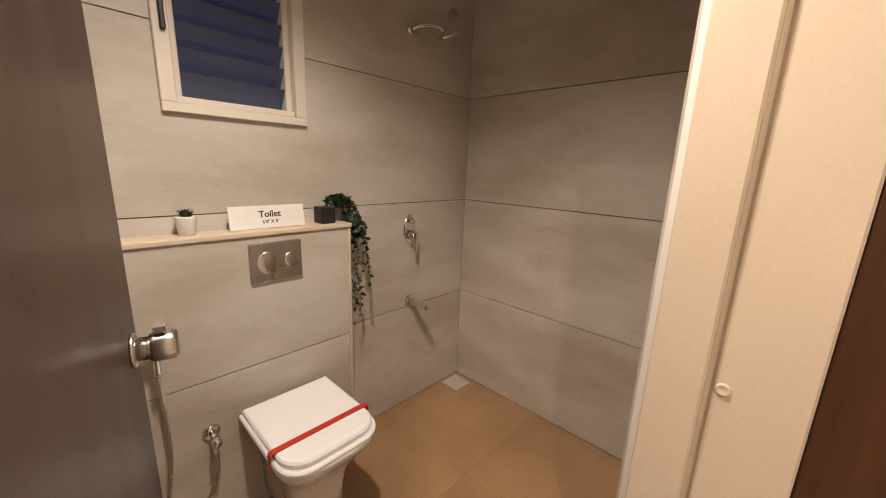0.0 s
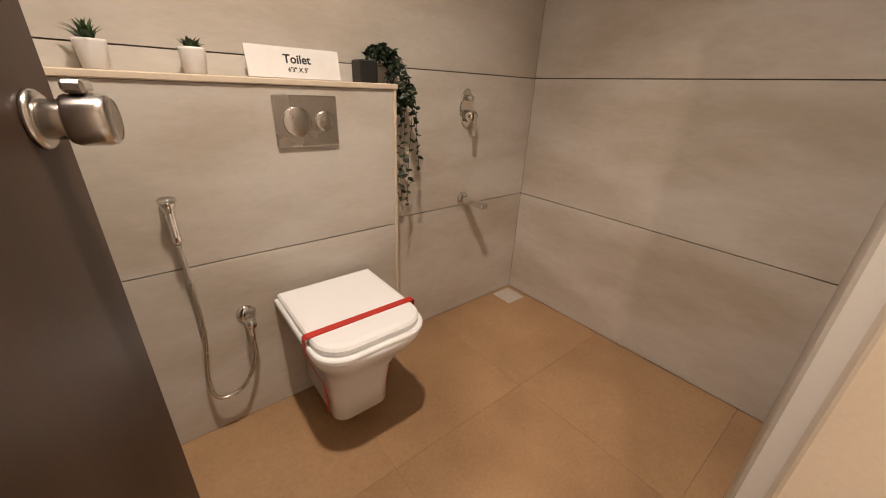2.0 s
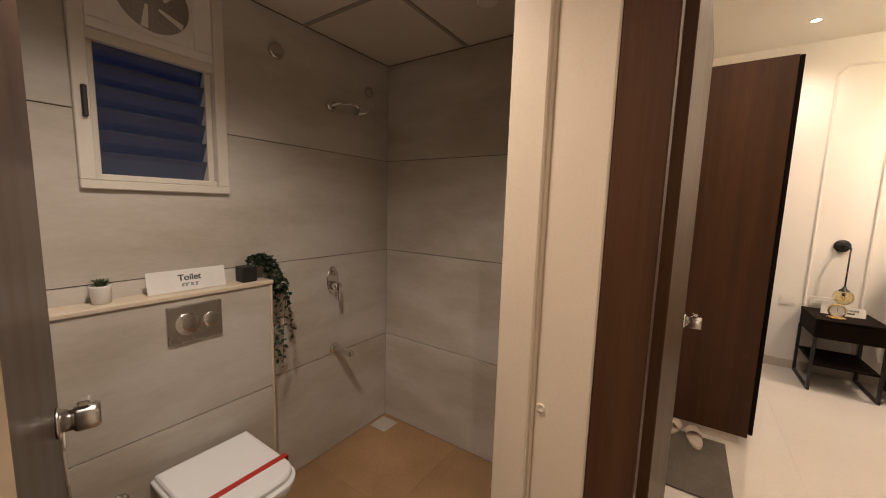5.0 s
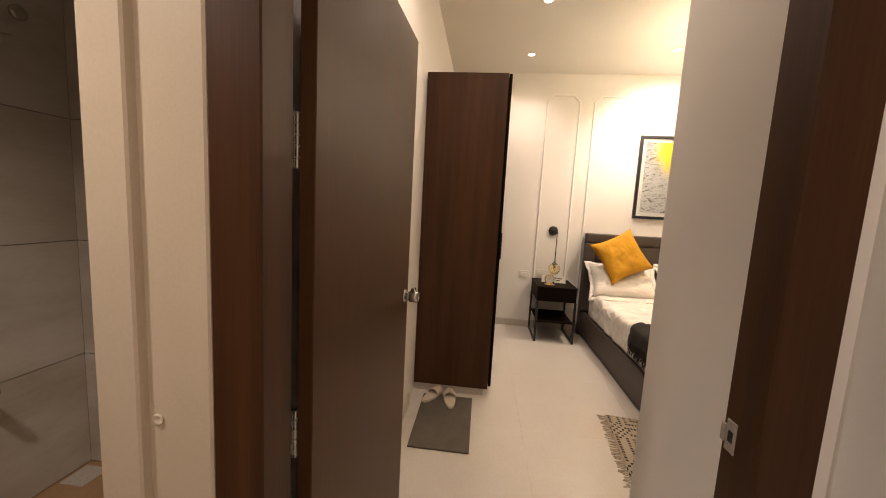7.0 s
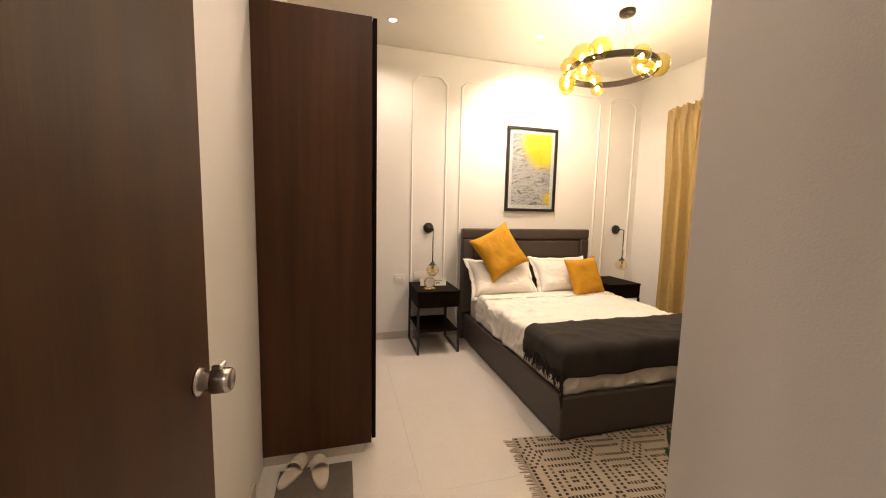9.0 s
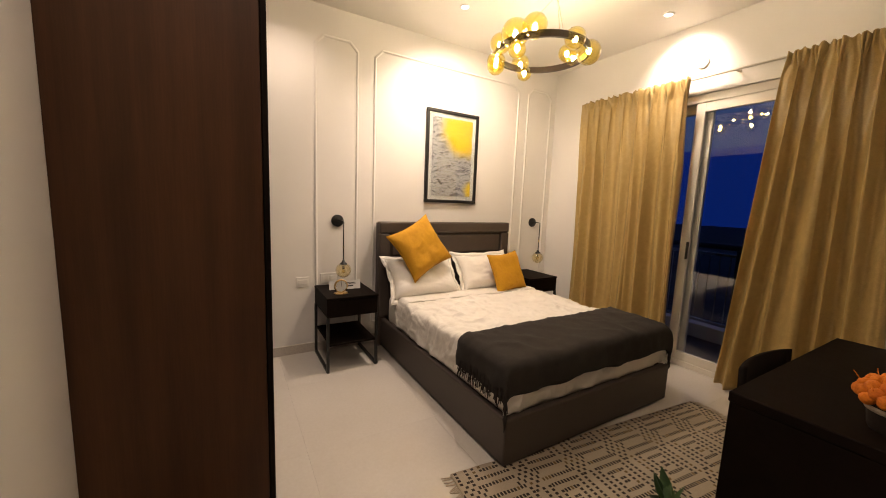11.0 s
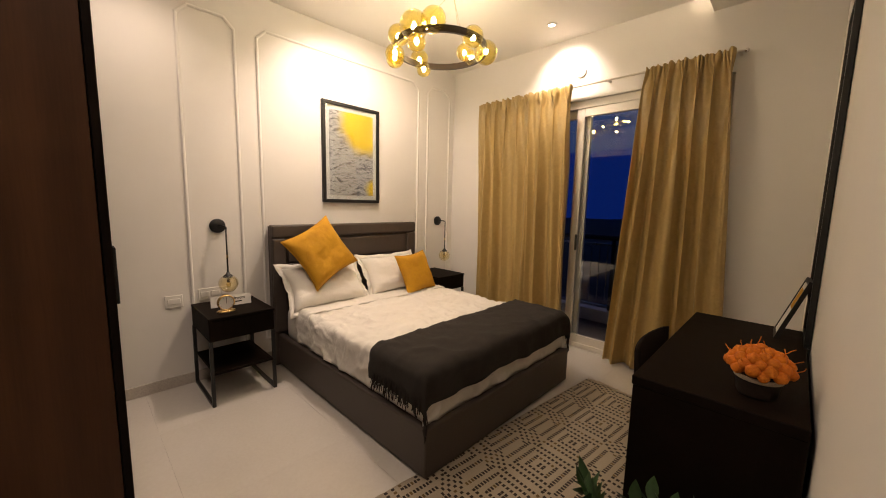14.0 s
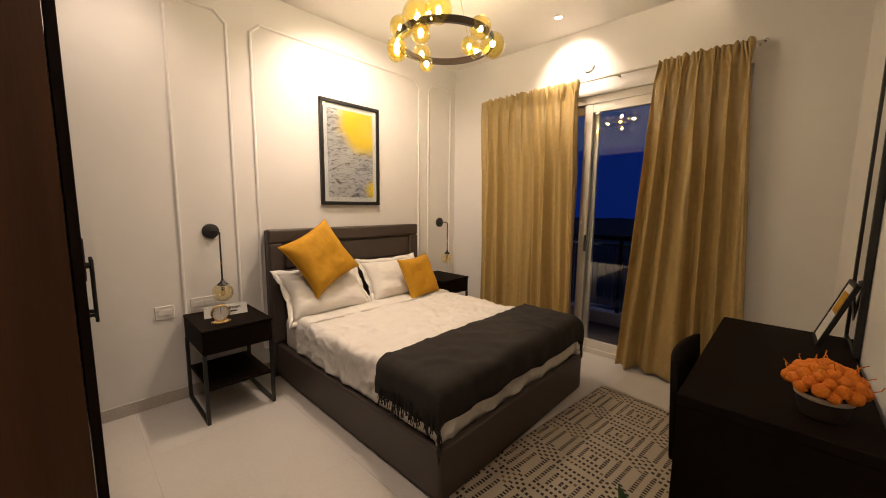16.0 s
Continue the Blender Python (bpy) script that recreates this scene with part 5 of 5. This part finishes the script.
# ---------- desk, chair and what stands there ----------
DKX, DKA, DKB, DKZ = 2.055, -1.732, -2.876, 0.842
desk = thing("desk", (1.82, -2.3, 0), "black-brown wooden desk with solid ends against the wall", "desk")
part("top", bx(XW + 0.013, DKX, DKB, DKA, DKZ - 0.035, DKZ, bevel=0.003), BLACKWOOD, desk)
part("end_panel", bx(XW + 0.013, DKX - 0.004, DKA - 0.035, DKA - 0.003, 0, DKZ - 0.035, bevel=0.002), BLACKWOOD, desk)
part("end_panel", bx(XW + 0.013, DKX - 0.004, DKB + 0.003, DKB + 0.035, 0, DKZ - 0.035, bevel=0.002), BLACKWOOD, desk)
part("back_panel", bx(XW + 0.013, XW + 0.03, DKB + 0.035, DKA - 0.035, 0.3, DKZ - 0.035), BLACKWOOD, desk)
dr = part("drawer", bx(XW + 0.05, DKX - 0.006, DKB + 0.04, DKA - 0.04, DKZ - 0.15, DKZ - 0.04, bevel=0.002), BLACKWOOD, desk)
part("handle", bx(DKX - 0.006, DKX + 0.012, -2.36, -2.24, DKZ - 0.10, DKZ - 0.09, bevel=0.002), BLACK, dr)
chair = thing("desk_chair", (1.98, -2.2, 0), "black chair pushed under the desk", "chair")
bm = B()
for k in range(13):
    y = -2.44 + 0.46 * k / 12
    x = 2.085 + 0.03 * (1 - ((k - 6) / 6) ** 2)
    a = [bm.verts.new((x + d, y, z)) for d, z in ((-0.012, 0.46), (0.016, 0.46), (0.036, 0.838), (0.012, 0.846))]
    if k:
        for j in range(4):
            bm.faces.new((prev_[j], prev_[(j + 1) % 4], a[(j + 1) % 4], a[j]))
    else:
        bm.faces.new(a[::-1])
    prev_ = a
bm.faces.new(prev_)
part("backrest", bm, BLACKWOOD, chair, "curved black backrest", True)
part("seat", bx(1.70, 2.095, -2.43, -2.00, 0.44, 0.475, bevel=0.012, seg=2), BLACK, chair)
for x in (1.73, 2.07):
    for y in (-2.40, -2.03):
        part("leg", cyl(B(), (x, y, 0.011), (x, y, 0.44), 0.011, 0.016, 12), BLACK, chair)

arr = thing("flower_arrangement", (1.73, -1.90, DKZ), "round arrangement of orange pompom flowers in a banded dark basket", "flower arrangement")
FXc, FYc = 1.728, -1.885
part("basket", lathe(B(), (FXc, FYc, DKZ), [(0.048, 0), (0.053, 0.010), (0.060, 0.065), (0.063, 0.080), (0.058, 0.082), (0.0, 0.070)], 32), BASKET, arr, "dark woven basket", True)
part("band", lathe(B(), (FXc, FYc, DKZ), [(0.0600, 0.055), (0.0630, 0.057), (0.0650, 0.068), (0.0625, 0.070)], 32), BAND, arr, "pale jute band", True)
rng = random.Random(4)
gold_ang = math.pi * (3 - math.sqrt(5))
for k in range(42):
    u = (k + 0.5) / 42
    el = math.acos(1 - 0.95 * u)
    a = k * gold_ang
    R0 = 0.070
    p = (FXc + R0 * 1.08 * math.sin(el) * math.cos(a), FYc + R0 * 1.08 * math.sin(el) * math.sin(a), DKZ + 0.080 + R0 * 0.95 * math.cos(el))
    bm = B()
    ball(bm, p, rng.uniform(0.0155, 0.021), 3)
    for v in bm.verts:
        v.co += (v.co - Vector(p)) * 0.16 * noise.noise(v.co * 90)
    part("flower", bm, ORANGE, arr, "", True)
    if k % 3 == 0:
        d = Vector((math.sin(el) * math.cos(a), math.sin(el) * math.sin(a), math.cos(el) + 0.3)).normalized()
        q = Vector(p) + d * 0.018
        part("sprig", tube(B(), [q, q + d * 0.014 + Vector((rng.uniform(-0.008, 0.008), rng.uniform(-0.008, 0.008), 0)), q + d * 0.022 + Vector((rng.uniform(-0.014, 0.014), rng.uniform(-0.014, 0.014), 0.004))], 0.0014, 5), ORANGE, arr)

ph = new("photo_frame")
tagged(ph, "black photo frame with yellow print leaning on its stand", "photo frame")
ph.matrix_world = Matrix.Translation((1.712, -2.72, DKZ)) @ Matrix.Rotation(radians(2), 4, "Z") @ Matrix.Diagonal((0.9, 0.8, 1.0, 1))
for nm, bm, m_, lab in (
        ("frame", box(box(box(box(B(), -0.012, 0.006, -0.11, 0.11, 0, 0.018), -0.012, 0.006, -0.11, 0.11, 0.282, 0.30), -0.012, 0.006, -0.11, -0.092, 0.018, 0.282), -0.012, 0.006, 0.092, 0.11, 0.018, 0.282), BLACK, "black frame"),
        ("mount", box(B(), -0.006, 0.002, -0.092, 0.092, 0.018, 0.282), PAPER, "white print"),
        ("print", box(B(), 0.0022, 0.0032, -0.065, 0.065, 0.15, 0.25), MUSTARD, "yellow block of the print"),
):
    bmesh.ops.transform(bm, matrix=Matrix.Rotation(radians(-20), 4, "Y"), verts=bm.verts[:])
    o = mesh_object(nm, bm, m_)
    o.parent = ph
    tagged(o, lab)
bm = B()
box(bm, -0.14, -0.132, -0.03, 0.03, 0.0, 0.27)
for v in bm.verts:
    v.co.x += v.co.z * 0.14
o = mesh_object("stand", bm, BLACK)
o.parent = ph

mirror = thing("wall_mirror", (XW + 0.07, -2.72, DKZ), "tall slim black-framed mirror standing on the desk, flat against the wall", "mirror")
MIRROR = mat("silvered_glass", (0.86, 0.86, 0.85), 0.03, metal=1.0, fine=0.0, rough_var=0.01)
MY0, MY1, MH = -2.872, -2.56, 1.445
STAND = Matrix.Translation((XW + 0.002, 0, DKZ + 0.001))
for nm, box_list, m_, lab in (
        ("frame", ((0.0, 0.022, MY0, MY1, MH - 0.022, MH), (0.0, 0.022, MY0, MY1, 0, 0.022), (0.0, 0.022, MY0, MY0 + 0.022, 0.022, MH - 0.022), (0.0, 0.022, MY1 - 0.022, MY1, 0.022, MH - 0.022)), BLACK, "slim black frame"),
        ("glass", ((0.0, 0.016, MY0 + 0.022, MY1 - 0.022, 0.022, MH - 0.022),), MIRROR, "mirror glass")):
    bm = B()
    for a in box_list:
        box(bm, *a, 0.0015)
    bmesh.ops.transform(bm, matrix=STAND, verts=bm.verts[:])
    part(nm, bm, m_, mirror, lab)

# ---------- plant by the desk ----------
zz = thing("floor_plant", (1.93, -1.50, 0), "leafy green plant in a pot beside the desk", "potted plant")
part("pot", lathe(B(), (1.93, -1.50, 0), [(0.085, 0), (0.09, 0.005), (0.115, 0.19), (0.118, 0.20), (0.108, 0.20), (0.105, 0.18), (0.0, 0.18)], 32), POTWHITE, zz, "white round pot", True)
rng = random.Random(12)
for k in range(13):
    a, ln = 2 * math.pi * k / 13 + rng.uniform(-0.2, 0.2), rng.uniform(0.28, 0.40)
    out = rng.uniform(0.06, 0.17)
    base = Vector((1.93 + 0.04 * math.cos(a), -1.50 + 0.04 * math.sin(a), 0.18))
    pts = smooth_curve([base, base + Vector((math.cos(a) * out * 0.35, math.sin(a) * out * 0.35, ln * 0.5)), base + Vector((math.cos(a) * out, math.sin(a) * out, ln * 0.92))], 7)
    part("stem", tube(B(), pts, 0.004, 6), LEAF, zz, "", True)
    for i in range(4, len(pts)):
        d = (pts[min(i + 1, len(pts) - 1)] - pts[i - 1]).normalized()
        sd = d.cross(Vector((math.cos(a), math.sin(a), 0.2))).normalized()
        for s in ((-1, 1) if i < len(pts) - 1 else (0,)):
            L = rng.uniform(0.065, 0.09)
            bm = B()
            blade_leaf(bm, pts[i], pts[i] + (sd * s * 0.8 + d * (0.6 if s else 1.0)) * L, 0.040, (math.cos(a), math.sin(a), 1.0), 0.08, 5)
            part("leaf", bm, LEAF, zz, "", True)

# ---------- mat, slippers, rug ----------
dm = tagged(mesh_object("door_mat", bx(2.42, 3.045, -0.315, 0.055, 0.0005, 0.012, bevel=0.004, seg=2), GREYMAT), "dark grey cotton mat before the wardrobe", "mat")


def slipper(x, y, turn, label):
    """A flat hotel slipper: sole, insole and toe band."""
    t = new("slipper")
    t.matrix_world = Matrix.Translation((x, y, 0.012)) @ Matrix.Rotation(radians(turn), 4, "Z")
    tagged(t, label, "slipper", "pair of slippers on the mat")

    def outline(scale):
        pts = []
        for k in range(28):
            a = 2 * math.pi * k / 28
            pts.append((0.125 * math.cos(a) * scale, (0.043 + 0.006 * math.cos(a)) * math.sin(a) * scale))
        return pts
    for nm, sc, z0, z1 in (("sole", 1.0, 0.0, 0.010), ("insole", 0.94, 0.010, 0.014)):
        bm = B()
        lo = [bm.verts.new((px, py, z0)) for px, py in outline(sc)]
        hi = [bm.verts.new((px, py, z1)) for px, py in outline(sc)]
        bm.faces.new(lo[::-1])
        bm.faces.new(hi)
        for k in range(28):
            bm.faces.new((lo[k], lo[(k + 1) % 28], hi[(k + 1) % 28], hi[k]))
        o = mesh_object(nm, bm, SLIPPER)
        o.parent = t
    bm = B()
    pr = None
    for i in range(9):
        u = 0.005 + 0.085 * i / 8
        ring = []
        for k in range(13):
            a = math.pi * k / 12
            half = (0.047 if u < 0.06 else 0.047 - (u - 0.06) * 0.35)
            ring.append(bm.verts.new((u, half * math.cos(a), 0.012 + (0.042 - 0.10 * max(0, u - 0.03)) * math.sin(a))))
        if pr:
            for k in range(12):
                bm.faces.new((pr[k], pr[k + 1], ring[k + 1], ring[k]))
        pr = ring
    o = mesh_object("toe_band", bm, SLIPPER, True)
    o.parent = t
    md = o.modifiers.new("thick", "SOLIDIFY")
    md.thickness = 0.004
    return t


slipper(3.02, -0.015, -26, "pale beige open slipper lying on the grey mat")
slipper(2.985, -0.150, 8, "pale beige open slipper lying on the grey mat")

RUG = bpy.data.materials.new("woven_rug")
RUG.use_nodes = True
rn, rl = RUG.node_tree.nodes, RUG.node_tree.links


def rmath(op, a, b=None, c=None):
    k = rn.new("ShaderNodeMath")
    k.operation = op
    for i, v in enumerate((a, b, c)):
        if v is None:
            continue
        if isinstance(v, (int, float)):
            k.inputs[i].default_value = v
        else:
            rl.new(v, k.inputs[i])
    return k.outputs[0]


rtc = rn.new("ShaderNodeTexCoord")
rsp = rn.new("ShaderNodeSeparateXYZ")
rl.new(rtc.outputs["Object"], rsp.inputs[0])
CU, CV = 0.0250, 0.0200
iu, iv = rmath("FLOOR", rmath("DIVIDE", rsp.outputs[0], CU)), rmath("FLOOR", rmath("DIVIDE", rsp.outputs[1], CV))
fu, fv = rmath("FRACT", rmath("DIVIDE", rsp.outputs[0], CU)), rmath("FRACT", rmath("DIVIDE", rsp.outputs[1], CV))
P1 = 16.0                                          # cells in one motif of nested squares
tu = rmath("FLOOR", rmath("ABSOLUTE", rmath("SUBTRACT", rmath("FLOORED_MODULO", iu, P1), 7.5)))
tv_ = rmath("FLOOR", rmath("ABSOLUTE", rmath("SUBTRACT", rmath("FLOORED_MODULO", iv, P1), 7.5)))
nested = rmath("SUBTRACT", 1.0, rmath("FLOORED_MODULO", rmath("MAXIMUM", tu, tv_), 2.0))
across = rmath("GREATER_THAN", tu, tv_)
check = rmath("FLOORED_MODULO", rmath("ADD", iu, iv), 2.0)
node_zone = rmath("GREATER_THAN", rmath("ADD", tu, tv_), 10.5)
pick = rmath("ADD", rmath("MULTIPLY", check, node_zone), rmath("MULTIPLY", rmath("SUBTRACT", 1.0, nested), rmath("SUBTRACT", 1.0, node_zone)))
inside = rmath("MULTIPLY", rmath("LESS_THAN", rmath("ABSOLUTE", rmath("SUBTRACT", fu, 0.5)), rmath("ADD", 0.31, rmath("MULTIPLY", across, 0.12))), rmath("LESS_THAN", rmath("ABSOLUTE", rmath("SUBTRACT", fv, 0.5)), rmath("SUBTRACT", 0.43, rmath("MULTIPLY", across, 0.12))))
dash = rmath("MULTIPLY", rmath("LESS_THAN", pick, 0.5), inside)
wn1 = rn.new("ShaderNodeTexWhiteNoise")
wn1.noise_dimensions = "2D"
cmb = rn.new("ShaderNodeCombineXYZ")
rl.new(iu, cmb.inputs[0])
rl.new(iv, cmb.inputs[1])
rl.new(cmb.outputs[0], wn1.inputs["Vector"])
dcol = rn.new("ShaderNodeValToRGB")
dcol.color_ramp.interpolation = "CONSTANT"
dcol.color_ramp.elements[0].color, dcol.color_ramp.elements[1].color = (0.030, 0.020, 0.014, 1), (0.15, 0.095, 0.03, 1)
dcol.color_ramp.elements[1].position = 0.88
rl.new(wn1.outputs["Value"], dcol.inputs[0])
gn = rn.new("ShaderNodeTexNoise")
gn.inputs["Scale"].default_value = 240
rl.new(rtc.outputs["Object"], gn.inputs["Vector"])
gcol = rn.new("ShaderNodeValToRGB")
gcol.color_ramp.elements[0].color, gcol.color_ramp.elements[1].color = (0.30, 0.245, 0.178, 1), (0.46, 0.392, 0.30, 1)
rl.new(gn.outputs[0], gcol.inputs[0])
rmx = rn.new("ShaderNodeMix")
rmx.data_type = "RGBA"
rl.new(dash, rmx.inputs["Factor"])
rl.new(gcol.outputs[0], rmx.inputs["A"])
rl.new(dcol.outputs[0], rmx.inputs["B"])
rl.new(rmx.outputs["Result"], rn["Principled BSDF"].inputs["Base Color"])
rn["Principled BSDF"].inputs["Roughness"].default_value = 0.95
rbp = rn.new("ShaderNodeBump")
rbp.inputs["Strength"].default_value, rbp.inputs["Distance"].default_value = 0.7, 0.003
rl.new(rmath("ADD", gn.outputs[0], dash), rbp.inputs["Height"])
rl.new(rbp.outputs[0], rn["Principled BSDF"].inputs["Normal"])

RW, RL = 1.15, 2.02
bm = B()
nx, ny = 24, 40
gr = [[bm.verts.new((-RW / 2 + RW * i / nx, -RL / 2 + RL * j / ny, 0.010 + 0.002 * noise.noise((i * 0.5, j * 0.5, 1)) + (0.003 * noise.noise((i * 0.9, j * 0.9, 6)) if i in (0, nx) or j in (0, ny) else 0))) for j in range(ny + 1)] for i in range(nx + 1)]
for i in range(nx):
    for j in range(ny):
        bm.faces.new((gr[i][j], gr[i + 1][j], gr[i + 1][j + 1], gr[i][j + 1]))
rug = mesh_object("area_rug", bm, RUG, True)
tagged(rug, "beige woven rug with dark dashed geometric pattern and fringe", "rug")
md = rug.modifiers.new("thick", "SOLIDIFY")
md.thickness, md.offset = 0.009, -1
# its east edge runs from (3.02, -1.27) to (2.81, -3.29)
rug.matrix_world = Matrix.Translation((2.915 - 0.5 * RW * math.cos(radians(-5.9)), -2.28 - 0.5 * RW * math.sin(radians(-5.9)), 0)) @ Matrix.Rotation(radians(-5.9), 4, "Z")
rng = random.Random(3)
fb = B()
for s in (-1, 1):
    for k in range(110):
        x = -RW / 2 + RW * (k + rng.random() * 0.6) / 110
        y = s * (RL / 2 - 0.002)
        tube(fb, [(x, y, 0.006), (x + rng.uniform(-0.006, 0.006), y + s * 0.02, 0.004), (x + rng.uniform(-0.014, 0.014), y + s * rng.uniform(0.035, 0.06), 0.003)], 0.0026, 4)
o = mesh_object("fringe", fb, BAND)
o.parent = rug
tagged(o, "beige cotton fringe", kind="stuff")


# ---------- tiles of floors and bathroom walls ----------
def tile_object(name, parent, dims, at, material, cache={}):
    """One tile as an object; alike tiles share a mesh."""
    key = (tuple(round(d, 3) for d in dims), material.name)
    if key not in cache:
        w, d, h = dims
        bm = bx(-w / 2, w / 2, -d / 2, d / 2, -h / 2, h / 2, bevel=0.0004)
        me = bpy.data.meshes.new(name)
        bm.to_mesh(me)
        bm.free()
        me.materials.append(material)
        cache[key] = me
    ob = new(name, cache[key])
    ob.parent = parent
    ob.location = at
    return ob


def floor_tiles(parent, x0, x1, y0, y1, ox, oy, sx, sy, top, thick, material, gap=0.0004):
    xs = [x0] + [ox + k * sx for k in range(-20, 40) if x0 + 0.02 < ox + k * sx < x1 - 0.02] + [x1]
    ys = [y0] + [oy + k * sy for k in range(-20, 40) if y0 + 0.02 < oy + k * sy < y1 - 0.02] + [y1]
    for a, b in zip(xs, xs[1:]):
        for c, d in zip(ys, ys[1:]):
            tile_object("tile", parent, (b - a - gap, d - c - gap, thick), ((a + b) / 2, (c + d) / 2, top - thick / 2), material)


floor_tiles(floor, -1.6, 1.13, -0.87, 0.15, 1.13, 0.15, 0.8, 0.8, 0.0, 0.012, FLOOR)
floor_tiles(floor, 1.13, XE, YS - 0.16, YN, 1.13, 0.15, 0.8, 0.8, 0.0, 0.012, FLOOR)
floor_tiles(bath_floor, BX0, BX1, 0.39, BY1, BX1, BY1, 0.6, 0.6, 0.0, 0.010, BATH_FLOOR, 0.0006)

COURSES = [(0.002, 0.5925), (0.5965, 1.1735), (1.1775, 1.7525), (1.7565, 2.34)]
for z0, z1 in COURSES:
    h = z1 - z0
    for y0, y1 in ((BY0, 1.6745),):
        tile_object("tile", wall_right, (0.008, y1 - y0 - 0.0006, h), (BX1 + 0.004, (y0 + y1) / 2, (z0 + z1) / 2), TILE)
        tile_object("tile", wall_left, (0.008, y1 - y0 - 0.0006, h), (BX0 - 0.004, (y0 + y1) / 2, (z0 + z1) / 2), TILE)
    for x0, x1 in ((BX0, BX1),):
        if z1 < WZ0:
            tile_object("tile", wall_back, (x1 - x0, 0.008, h), ((x0 + x1) / 2, BY1 + 0.004, (z0 + z1) / 2), TILE)
            continue
        bm = B()   # a course cut round the window
        box(bm, x0, WX0, BY1, BY1 + 0.008, z0, z1)
        box(bm, WX1, x1, BY1, BY1 + 0.008, z0, z1)
        if z0 < WZ0:
            box(bm, WX0, WX1, BY1, BY1 + 0.008, z0, WZ0)
        part("tile", bm, TILE, wall_back)
for z0, z1 in ((0.002, 0.612), (0.616, HZ - 0.019)):
    tile_object("tile", half, (HX1 - 0.0125 - BX0, 0.008, z1 - z0), ((BX0 + HX1 - 0.0125) / 2, HY + 0.004, (z0 + z1) / 2), TILE)
